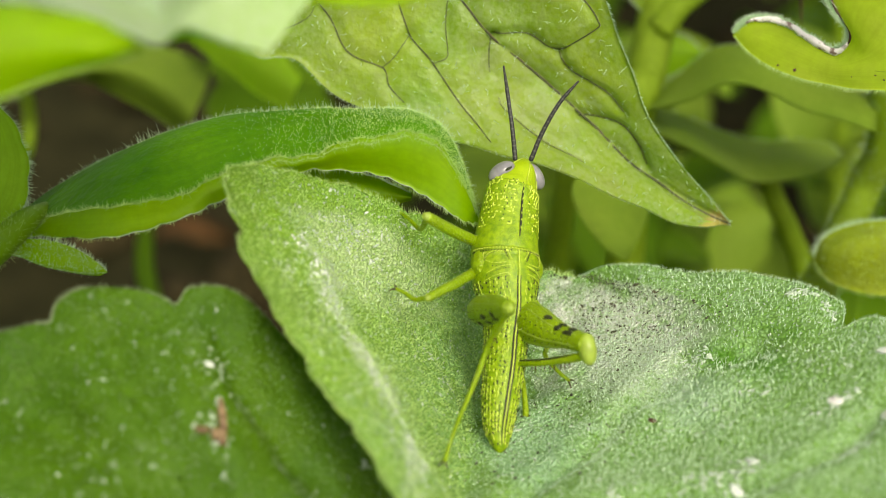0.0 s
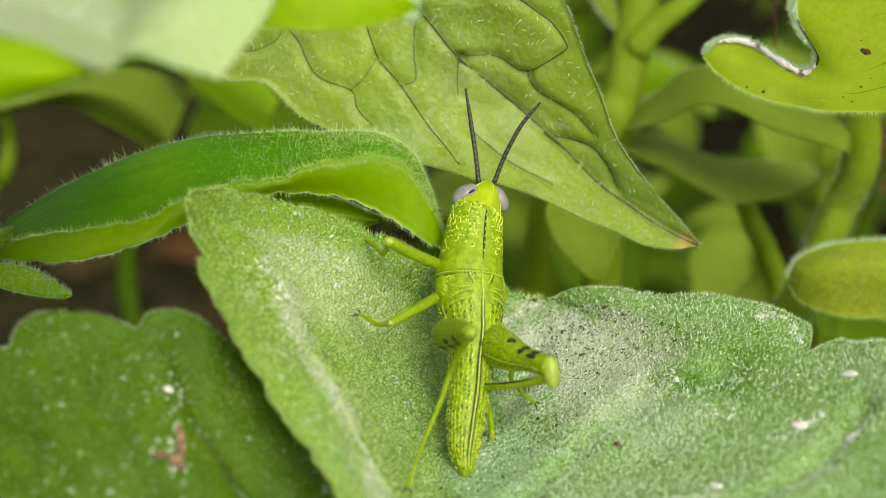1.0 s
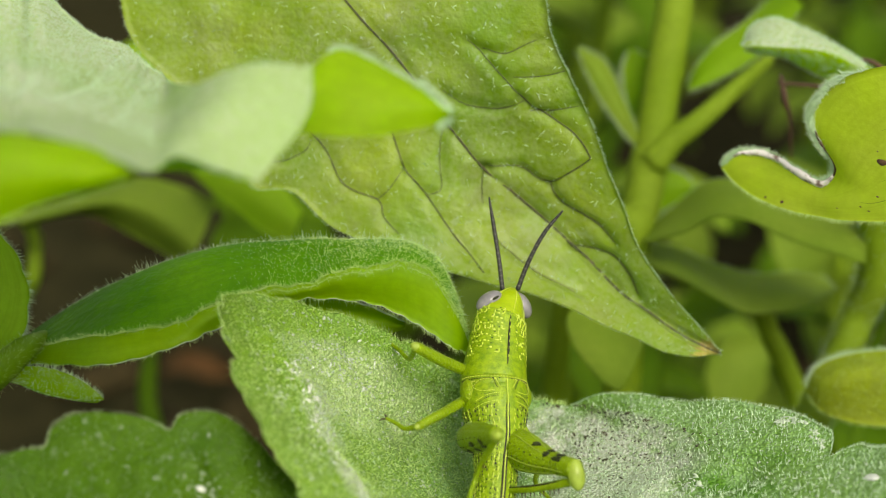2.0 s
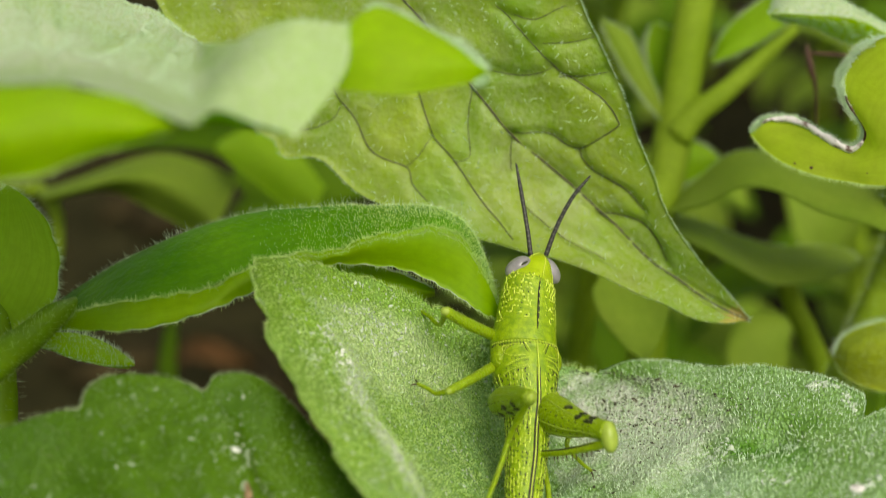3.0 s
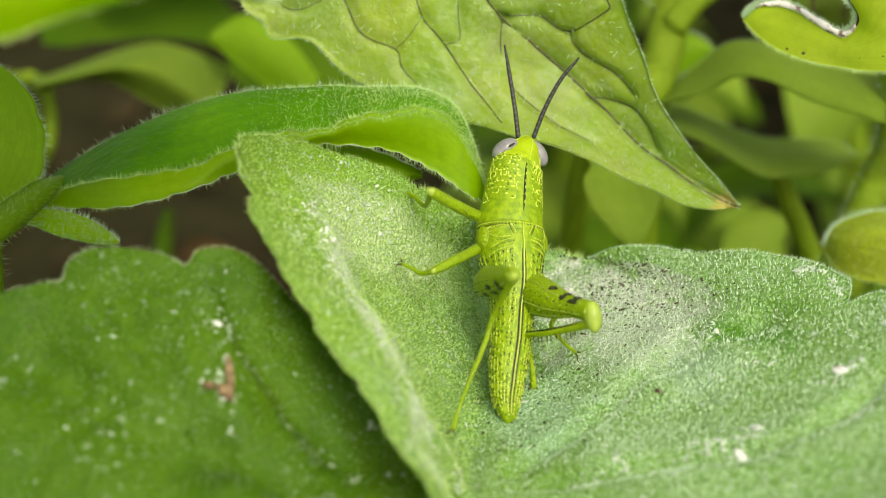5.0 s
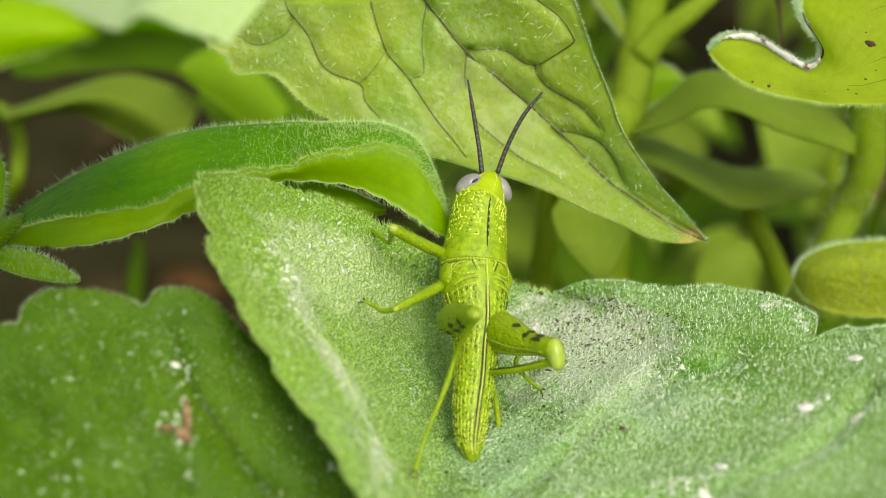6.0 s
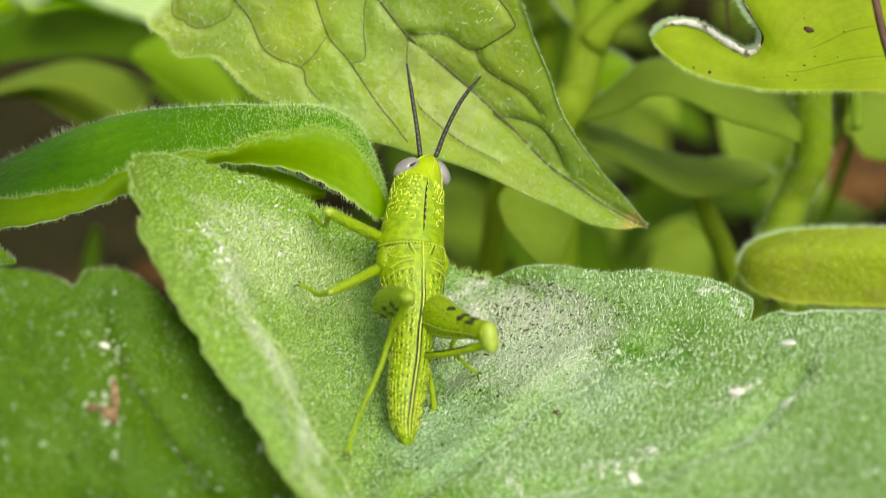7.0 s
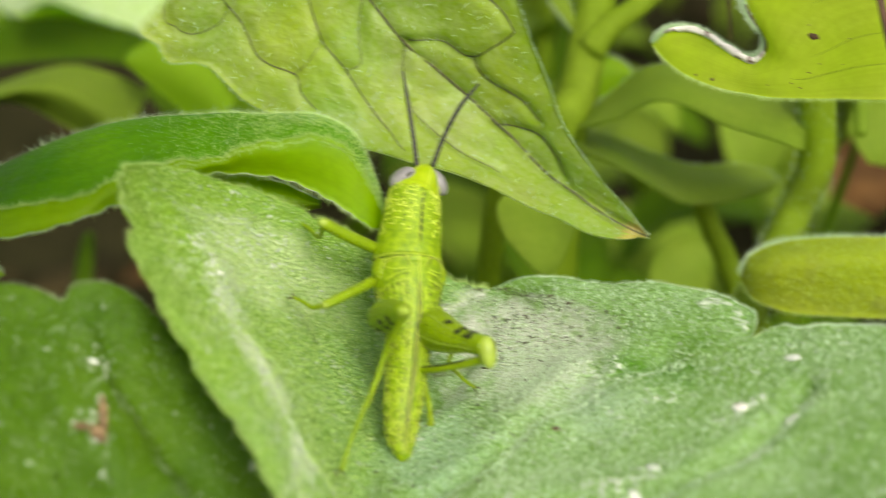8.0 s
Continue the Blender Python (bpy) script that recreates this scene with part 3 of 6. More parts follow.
# ---- ground ----
def build_ground():
    rr = np.concatenate([[0], np.geomspace(8, 40000, 60)])
    sides = 72
    verts, faces = [(0, 0, 0)], []
    for r in rr[1:]:
        for j in range(sides):
            a = 2 * np.pi * j / sides
            x, y = r * np.cos(a), r * np.sin(a) + 60
            z = 5 * noise.noise(Vector((x * 0.03, y * 0.03, 0))) + 2 * noise.noise(Vector((x * 0.11, y * 0.11, 3))) if r < 3000 else 0
            verts.append((x, y, z))
    faces += [[0, 1 + j, 1 + (j + 1) % sides] for j in range(sides)]
    for i in range(len(rr) - 2):
        for j in range(sides):
            a, b = 1 + i * sides + j, 1 + i * sides + (j + 1) % sides
            faces.append([a, a + sides, b + sides, b])
    ob = mesh_part("ground", verts, faces, SOIL)
    tagged(ob, "dark damp garden soil under the plants", "ground", kind="structure")
    pieces = []
    for _ in range(420):
        x, y = rng.uniform(-260, 300), rng.uniform(60, 560)
        a, l, w = rng.uniform(0, 6.3), rng.uniform(6, 18), rng.uniform(2, 6)
        d = np.array([np.cos(a), np.sin(a), rng.uniform(-0.1, 0.25)])
        e = np.array([-np.sin(a), np.cos(a), rng.uniform(-0.3, 0.3)])
        c = np.array([x, y, 5 * noise.noise(Vector((x * 0.03, y * 0.03, 0))) + 3.2])
        top = [c - d * l, c - d * l * 0.3 + e * w, c + d * l * 0.5 + e * w * 0.7, c + d * l, c + d * l * 0.4 - e * w * 0.8, c - d * l * 0.4 - e * w, c + np.array([0, 0, 1.6])]
        low = [q - np.array([0, 0, 0.5]) for q in top]
        f = [[k, (k + 1) % 6, 6] for k in range(6)] + [[(k + 1) % 6 + 7, k + 7, 13] for k in range(6)] + [[(k + 1) % 6, k, k + 7, (k + 1) % 6 + 7] for k in range(6)]
        pieces.append((top + low, f))
    v, f = joined(pieces)
    ob = mesh_part("leaf_litter", v, f, LITTER, kind="stuff")
    tagged(ob, "brown dead leaf litter scattered on the soil", "litter")


build_ground()


# ---- the plant on which the insect sits ----
def build_front_plant():
    base = (-6, -40, 0)
    plant = thing("leafy_plant", "low plant with broad velvety scalloped green leaves", "plant", base)
    stem = [(-6, -40, 0), (-8, -41, 40), (-5, -42, 80), (-6, -44, 100)]
    tube("stem", stem, [4.0, 3.6, 3.2, 2.4], STEM_GREEN, plant, base)
    tube("petiole", [(-6, -44, 98), (-5, -40, 106), (-4, -32, 111), (-3.6, -22, 110.2)], [2.0, 1.7, 1.5, 1.1], STEM_GREEN, plant, base)
    tube("petiole", [(-6, -43, 92), (-12, -40, 104), (-18, -36, 111), (-19.8, -29, 113.4)], [2.0, 1.6, 1.3, 1.0], STEM_GREEN, plant, base)
    left = [(-4.5, -27.6, 116.2), (-6.4, -23.8, 118), (-9.3, -19.1, 119.5), (-12.5, -15.1, 122), (-14.8, -12.4, 124.4), (-16.9, -5.9, 126.6), (-17, -1.3, 126.9), (-11.5, 1.5, 124.4), (-5.8, 4.4, 120.5), (1.4, 7.2, 115.3), (4.7, 8.6, 113.6)]
    crest = [(-4.1, -25.5, 114.7), (-5.5, -21.7, 116.6), (-7.5, -16.9, 118.5), (-9.6, -11.7, 119.8), (-11.4, -6.7, 120.8), (-12.6, -3.1, 122.3), (-10.7, 0.1, 122.4), (-6.6, 3.3, 119.7), (0.9, 6.3, 114.6), (4.7, 8.6, 113.6)]
    valley = [(-3.5, -22, 110.6), (-3.5, -15.8, 110.7), (-3.3, -10.7, 110.8), (-2.9, -6.6, 111), (-2.4, -2.5, 111.4), (-1.8, 1.1, 111.9), (-1.1, 3.6, 112.5), (-0.1, 5.4, 113), (1.9, 6.4, 113.3), (4.7, 8.6, 113.6)]
    inner = [(5.9, -24.4, 112.5), (5.8, -19.8, 112.8), (6, -14.6, 113.1), (6.4, -9.6, 113), (7.2, -5.5, 113.3), (7.9, -1.6, 113.5), (7.9, 1.8, 113.4), (6.5, 5.5, 113.4), (5.2, 7.9, 113.5), (4.7, 8.6, 113.6)]
    outer = [(16.5, -28.5, 115.7), (16.9, -23.9, 115.9), (17.2, -19.2, 116.3), (17.5, -14.7, 116.3), (17.3, -10.7, 116.5), (17.1, -6.8, 116.5), (15.4, -2.6, 116.3), (10.2, 3.8, 115.1), (6.1, 8, 114), (4.7, 8.6, 113.6)]
    right = [(33.4, -20, 121.7), (32.2, -14.6, 122.4), (29.3, -10.6, 121.4), (26.2, -7.8, 120.2), (24, -6.3, 119.1), (22.4, -4.9, 118.1), (20, -1.7, 117.7), (17.1, 1.9, 117.1), (10.9, 6.5, 115.5), (6.9, 8.3, 114.7), (4.7, 8.6, 113.6)]
    big = Sheet([left, crest, valley, inner, outer, right], 190, 22, notches=((0, 0.475, 0.02, 0.7), (0, 0.3, 0.03, 0.35), (-1, 0.56, 0.03, 1.9)), crenate=((0, 23, 0.34), (0, 37, 0.18)),
                lump=(0.6, 0.2), seed=3.1)
    big.groove([(0.131, 0.4), (0.236, 0.4), (0.347, 0.4), (0.462, 0.4), (0.578, 0.4), (0.724, 0.408), (0.854, 0.417)], 0.9, 0.35, 0.3, 3.5)
    for path in ([(0.156, 0.467), (0.211, 0.5), (0.291, 0.55), (0.412, 0.6), (0.487, 0.625), (0.563, 0.65)], [(0.131, 0.467), (0.166, 0.558), (0.201, 0.633), (0.241, 0.708), (0.302, 0.792), (0.342, 0.9)], [(0.382, 0.433), (0.482, 0.475), (0.608, 0.492), (0.714, 0.508)]):
        big.groove(path, 0.8, 0.62, 0.3, 3.0)
    big.groove([(0.126, 0.333), (0.191, 0.25), (0.271, 0.208), (0.357, 0.192), (0.452, 0.192), (0.553, 0.158), (0.588, 0.042)], 0.9, -0.45, 0.0)
    big.groove([(0.362, 0.392), (0.492, 0.342), (0.583, 0.3), (0.638, 0.258), (0.704, 0.183)], 0.5, 0.22, 0.3, 2.5)
    big.groove([(0.462, 0.633), (0.543, 0.675), (0.613, 0.742)], 1.4, 0.8, 0.3, 3.0)
    big.p = big.p + big.n * bumps(big.p, 0.75, 0.09, 4.0)[..., None]
    big.normals()
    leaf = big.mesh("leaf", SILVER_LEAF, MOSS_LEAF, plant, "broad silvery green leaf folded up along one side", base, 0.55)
    fuzz(big, 7000, 0.15, 0.03, HAIR_WHITE, leaf, base, rng, v=(0.4, 0.66), bend=(0.1, 0.2, 0.1), lean=0.6)
    fuzz(big, 6800, 0.30, 0.033, HAIR_WHITE, leaf, base, rng, v=(0.55, 1), bend=(0.25, 0.35, 0.35), lean=0.35)
    fuzz(big, 8500, 0.27, 0.03, HAIR_GREEN, leaf, base, rng, v=(0, 0.4), lean=0.7)
    fuzz(big, 900, 0.30, 0.026, HAIR_WHITE, leaf, base, rng, s=(0.05, 0.6), v=(0.13, 0.30), lean=0.8)
    fringe(big, 0, 1300, 0.45, 0.014, HAIR_GREEN, leaf, base, rng)
    fringe(big, -1, 1900, 0.26, 0.014, HAIR_WHITE, leaf, base, rng, lift=0.8)
    flecks(big, "mealy_coating", 400, 0.05, FLAKE_WHITE, leaf, base, rng, [(0.126, 0.333), (0.191, 0.25), (0.271, 0.208), (0.357, 0.192), (0.452, 0.192), (0.5, 0.175)], (0.035, 0.014), label="whitish mealy flecks")
    flecks(big, "mealy_coating", 230, 0.055, CHALK, leaf, base, rng, [(0.668, 0.208), (0.693, 0.042), (0.588, 0.2), (0.603, 0.233), (0.628, 0.267), (0.442, 0.2), (0.623, 0.225), (0.668, 0.217), (0.286, 0.233), (0.296, 0.225), (0.211, 0.242), (0.116, 0.208), (0.452, 0.2), (0.442, 0.108), (0.467, 0.333)], (0.010, 0.012), label="whitish mealy flecks")
    flecks(big, "mealy_coating", 260, 0.05, CHALK, leaf, base, rng, [(0.668, 0.208), (0.693, 0.042), (0.588, 0.2), (0.603, 0.233), (0.628, 0.267), (0.442, 0.2), (0.623, 0.225), (0.668, 0.217), (0.286, 0.233), (0.296, 0.225), (0.211, 0.242), (0.116, 0.208), (0.452, 0.2), (0.442, 0.108), (0.467, 0.333)], (0.03, 0.025), label="whitish mealy flecks")
    flecks(big, "mealy_coating", 800, 0.04, CHALK, leaf, base, rng, s=(0.1, 0.8), v=(0.05, 0.4), label="whitish mealy flecks")
    flecks(big, "mealy_coating", 800, 0.042, CHALK, leaf, base, rng, s=(0.05, 0.8), v=(0.45, 0.98), label="whitish mealy flecks")
    flecks(big, "mealy_coating", 300, 0.08, CHALK, leaf, base, rng, [(0.231, 0.658), (0.251, 0.675), (0.266, 0.692), (0.291, 0.708), (0.216, 0.592), (0.196, 0.583), (0.407, 0.8), (0.417, 0.825), (0.291, 0.817), (0.181, 0.625), (0.186, 0.642), (0.161, 0.55), (0.558, 0.658), (0.583, 0.675), (0.472, 0.717)], (0.010, 0.012), label="whitish mealy flecks")
    flecks(big, "pitting", 560, 0.045, VEIN_DARK, leaf, base, rng, [(0.70, 0.56), (0.78, 0.55), (0.66, 0.55), (0.74, 0.6), (0.69, 0.6), (0.819, 0.65), (0.819, 0.775), (0.789, 0.767), (0.744, 0.617), (0.719, 0.633), (0.94, 0.083), (0.874, 0.733), (0.578, 0.583), (0.407, 0.475), (0.276, 0.517), (0.221, 0.475), (0.402, 0.542)], (0.06, 0.04), label="tiny dark pits")
    flecks(big, "mealy_coating", 110, 0.07, CHALK, leaf, base, rng, [(0.658, 0.975), (0.638, 0.992), (0.613, 0.975), (0.593, 0.958), (0.673, 0.95)], (0.006, 0.008), label="whitish mealy flecks")
    edge = [(-41, -18.8, 121), (-34.9, -16.5, 122.2), (-30.5, -14.1, 122.6), (-27.7, -12.7, 122.7), (-26.6, -12.4, 122.7), (-26.2, -11.6, 123.5), (-24.8, -11.1, 124.2), (-21.9, -11.1, 124.1), (-20.3, -11.4, 123.7), (-19.7, -11.6, 123.5), (-18.9, -11, 124.1), (-17.2, -10.4, 123.9), (-15.6, -10.2, 122.7), (-13.2, -10.9, 120.2), (-10.2, -13.4, 117.4), (-6.9, -17, 114.9), (-3.5, -19.8, 112.7)]
    upper = [(-40.6, -21.2, 118.3), (-34.4, -19.4, 119.7), (-29.8, -17, 120.1), (-27, -15.4, 120.6), (-25.3, -14.5, 121.2), (-24.1, -14, 121.6), (-23.2, -13.7, 121.8), (-21.7, -13.5, 121.9), (-20.4, -13.5, 121.9), (-19.6, -13.5, 121.9), (-18.6, -13.2, 122), (-17.4, -12.8, 121.9), (-16.2, -12.7, 121), (-14.3, -13.7, 119), (-11.6, -16.2, 116.5), (-8.7, -19, 114.3), (-5, -22.1, 112.5)]
    lower = [(-39.8, -24.8, 115.8), (-33.6, -23.7, 116.9), (-29, -21.6, 117.7), (-26.1, -19.7, 118.2), (-24.1, -18.9, 118.8), (-22.7, -18.3, 119.2), (-21.5, -18, 119.4), (-20.3, -17.9, 119.5), (-19.4, -17.9, 119.5), (-18.8, -17.9, 119.5), (-17.9, -17.7, 119.4), (-17, -17.6, 119.1), (-16.1, -17.9, 118.6), (-14.5, -19.3, 117), (-12.2, -21.2, 115.4), (-9.7, -23.6, 113.9), (-6.7, -26.1, 112.5)]
    bottom = [(-38.2, -30.6, 113.2), (-32.3, -29.9, 113.5), (-27.7, -29.3, 113.7), (-24.7, -28.7, 113.7), (-22.8, -28.7, 113.6), (-21.4, -28.6, 113.6), (-20.2, -28.6, 113.6), (-19.1, -28.6, 113.6), (-18.3, -28.6, 113.6), (-17.7, -28.6, 113.6), (-16.9, -28.6, 113.6), (-16, -28.6, 113.7), (-15.2, -28.7, 113.4), (-13.7, -29, 113), (-12.3, -29.4, 112.6), (-10.9, -30, 112.4), (-8.6, -30.8, 112)]
    low = Sheet([edge, upper, lower, bottom], 200, 24, lump=(1.3, 0.13), seed=8.2)
    low.p = low.p + low.n * bumps(low.p, 0.6, 0.2, 2.0)[..., None]
    low.normals()
    low.groove([(0.176, 0.425), (0.241, 0.642), (0.372, 0.758), (0.588, 0.8), (0.824, 0.758), (0.92, 0.633)], 2.0, 1.1, 0.3, 4.0)
    low.groove([(0.382, 0.275), (0.397, 0.525), (0.477, 0.683), (0.668, 0.792)], 1.2, 0.5, 0.3, 3.0)
    low.groove([(0.698, 0.25), (0.759, 0.433), (0.824, 0.475), (0.894, 0.467)], 1.0, 0.4, 0.3, 3.0)
    leaf = low.mesh("leaf", MOSS_LEAF, MOSS_LEAF, plant, "scalloped moss green leaf with a velvety surface", base, 0.55)
    fuzz(low, 4500, 0.26, 0.02, HAIR_DIM, leaf, base, rng)
    flecks(low, "mealy_coating", 300, 0.027, CHALK, leaf, base, rng, s=(0.25, 0.9), v=(0.1, 0.8), label="whitish mealy flecks")
    flecks(low, "mealy_coating", 60, 0.06, CHALK, leaf, base, rng, [(0.693, 0.6), (0.668, 0.683), (0.608, 0.683), (0.714, 0.708)], (0.010, 0.03), label="whitish mealy flecks")
    flecks(low, "mealy_coating", 80, 0.045, CHALK, leaf, base, rng, [(0.673, 0.458), (0.226, 0.725), (0.879, 0.525)], (0.05, 0.07), label="whitish mealy flecks")
    fringe(low, 0, 800, 0.3, 0.010, HAIR_DIM, leaf, base, rng)
    return big, low


BIG, LOW = build_front_plant()


# ---- the plant at the side with the folded leaf ----
def build_side_plant():
    stem = [(-36, 7.2, 122.6), (-35.4, 3.4, 119.1), (-35, 1, 116.2), (-35, -0.5, 112.8), (-35.3, -2, 106.9)]
    foot = (-36, 12, 0)
    plant = thing("hairy_plant", "bristly green plant with a folded drooping leaf", "plant", foot)
    st, shape = tube("stem", stem[::1] + [(-35.6, 10, 60), foot], [1.1, 1.3, 1.4, 1.4, 1.5, 1.7, 2.0], STEM_HAIRY, plant, foot, rings=40)
    c, tan, d, e, r = shape
    k = rng.integers(2, 36, 500)
    a = rng.uniform(0, 6.3, 500)
    way = d[k] * np.cos(a)[:, None] + e[k] * np.sin(a)[:, None]
    hair_mesh("hairs", c[k] + way * r[k][:, None] + rng.normal(0, 0.5, (500, 3)) * tan[k], way, rng.uniform(0.3, 0.6, 500), 0.012, HAIR_WHITE, st, foot)
    far = [(-38.2, 11.6, 114.5), (-33.5, 12.7, 116.7), (-28, 13.9, 119.2), (-22.9, 14.7, 120.8), (-18.4, 14.1, 121.8), (-13.7, 13.3, 122.6), (-9, 13.3, 122.6), (-5.1, 11.9, 122.2), (-3, 9.2, 121.2), (-2.1, 5.5, 119.5)]
    ridge = [(-36.9, 6.9, 116.4), (-32.1, 7.4, 119.6), (-26.5, 7.1, 123.4), (-21.6, 7.9, 125.2), (-17.8, 9.2, 125.6), (-13.6, 9.3, 125.9), (-9.2, 9.3, 126), (-5.7, 9.1, 125.5), (-3.7, 7.8, 124.1), (-2.1, 5.5, 119.5)]
    crease = [(-36.6, 6, 116.8), (-31.4, 4.4, 120.2), (-25.6, 1.2, 122.9), (-21.1, 1.5, 123.5), (-17.5, 3.6, 124.4), (-13.2, 4.4, 125), (-8.9, 4.9, 126), (-5.7, 5.5, 125.9), (-3.9, 5.6, 123.8), (-2.1, 5.5, 119.5)]
    near = [(-36.5, 5.4, 116.7), (-31.2, 3, 119.8), (-25.4, -0.5, 121.7), (-20.9, -0, 122.7), (-17.5, 2.9, 123), (-13.2, 4.4, 123.8), (-8.9, 4.7, 123.4), (-5.7, 4.6, 121.9), (-3.3, 4.5, 120.2), (-2.1, 5.5, 119.5)]
    fold = Sheet([far, ridge, crease, near], 160, 14, crenate=((-1, 23, 0.2),), wobble=((2, 0.2, 9),), lump=(0.2, 0.3), face=(0, -0.3, 0.9), seed=1.7)
    leaf = fold.mesh("leaf", DEEP_LEAF, FOLD_UNDER, plant, "glossy deep green leaf folded lengthwise with a bright underside", foot, 0.35, strips=[DEEP_LEAF, DEEP_LEAF, FOLD_UNDER])
    fringe(fold, 0, 620, 0.4, 0.010, HAIR_WHITE, leaf, foot, rng, at=1 / 3, lift=1.0, jitter=0.35)
    fringe(fold, 0, 90, 0.75, 0.012, HAIR_WHITE, leaf, foot, rng, at=1 / 3, lift=1.0, jitter=0.3)
    fringe(fold, -1, 700, 0.4, 0.014, HAIR_GREEN, leaf, foot, rng)
    margin = fold.p[30:74:2, -1]
    tube("pale_margin", fold.p[84:140:2, -1] + np.array([0, -0.05, 0.02]), [0.008, 0.018, 0.012, 0.02, 0.018, 0.008], CHALK, leaf, foot, "thin white wavy margin", rings=90, sides=6)
    tube("pale_margin", margin + np.array([0, -0.05, 0]), [0.008, 0.018, 0.03, 0.012, 0.03, 0.02, 0.03, 0.008], CHALK, leaf, foot, "thin white wavy margin", rings=90, sides=6)
    fuzz(fold, 5200, 0.22, 0.016, HAIR_GREEN, leaf, foot, rng, s=(0.42, 1), v=(0.33, 0.66), fade=(0.05, 0.7))
    fuzz(fold, 2600, 0.17, 0.012, HAIR_WHITE, leaf, foot, rng, s=(0.4, 1), v=(0.34, 0.6), lean=0.6, fade=(0.0, 0.9))
    fringe(fold, 0, 1800, 0.5, 0.018, HAIR_GREEN, leaf, foot, rng, at=2 / 3, lift=0.8, jitter=0.6)
    fringe(fold, 0, 700, 0.42, 0.014, HAIR_GREEN, leaf, foot, rng, s=(0.5, 1), at=0.72, lift=0.8, jitter=0.6)
    a = [(-33.7, -6.5, 121.6), (-32.7, -4.2, 121.8), (-31.9, -1, 121.4), (-31, 2.2, 121.3), (-30.3, 5.3, 120.7)]
    pt, _ = tube("petiole", a, [1.1, 1.08, 1.0, 0.85, 0.45], STEM_HAIRY, plant, foot, rings=40)
    c, tan, d, e, r = _
    k = rng.integers(1, 34, 500)
    q = rng.uniform(0, 6.3, 500)
    way = d[k] * np.cos(q)[:, None] + e[k] * np.sin(q)[:, None]
    hair_mesh("hairs", c[k] + way * r[k][:, None] + rng.normal(0, 0.15, (500, 3)) * tan[k], way, rng.uniform(0.2, 0.5, 500), 0.010, HAIR_GREEN, pt, foot)
    line = [(-38.3, 3.7, 118.1), (-35.8, 4.3, 121.9), (-34.4, 5.6, 125), (-34.6, 8, 128)]
    sh = Sheet(blade(line, 4.0, (0.2, -0.9, 0.3)), 60, 8, crenate=((0, 7, 0.2), (-1, 7, 0.2)), lump=(0.3, 0.3))
    leaf = sh.mesh("leaf", MID_LEAF, MID_LEAF, plant, "", foot, 0.4)
    fringe(sh, 0, 350, 0.6, 0.014, HAIR_WHITE, leaf, foot, rng)
    fringe(sh, -1, 350, 0.6, 0.014, HAIR_WHITE, leaf, foot, rng)
    line = [(-31.8, 0.9, 120.4), (-29.6, 0.5, 120), (-27.6, 0.3, 119.5), (-25.7, 0.2, 118.8)]
    sh = Sheet(blade(line, 0.85, (0.0, -0.6, 0.8), base_width=0.7), 50, 6, lump=(0.15, 0.6))
    leaf = sh.mesh("leaf", FOLD_UNDER, FOLD_UNDER, plant, "", foot, 0.4)
    fuzz(sh, 420, 0.3, 0.012, HAIR_WHITE, leaf, foot, rng)
    fringe(sh, 0, 250, 0.4, 0.014, HAIR_WHITE, leaf, foot, rng)
    fringe(sh, -1, 150, 0.4, 0.014, HAIR_WHITE, leaf, foot, rng)
    top, low = [(-14.5, 6.7, 122.9), (-12.3, 7.2, 122.8), (-10.3, 7.6, 122.3), (-8.3, 7.2, 121.7), (-6.6, 7.3, 120.7)], [(-14.4, 4.8, 122.5), (-12.2, 5, 121.6), (-10.2, 5.8, 120.9), (-8.3, 6.5, 120.2), (-6.6, 7.1, 120.3)]
    sh = Sheet([top, (np.array(top) + np.array(low)) / 2 + np.array([0, -0.5, 0.2]), low], 50, 8, crenate=((0, 5, 0.18),))
    leaf = sh.mesh("leaf", FOLD_UNDER, FOLD_UNDER, plant, "", foot, 0.3)
    fringe(sh, 0, 160, 0.35, 0.014, HAIR_WHITE, leaf, foot, rng)
    tube("pale_margin", sh.p[2:-2:3, 0] + np.array([0, -0.08, 0.03]), [0.03, 0.06, 0.05, 0.07, 0.03], CHALK, leaf, foot, "thin white wavy margin", rings=60, sides=6)


build_side_plant()


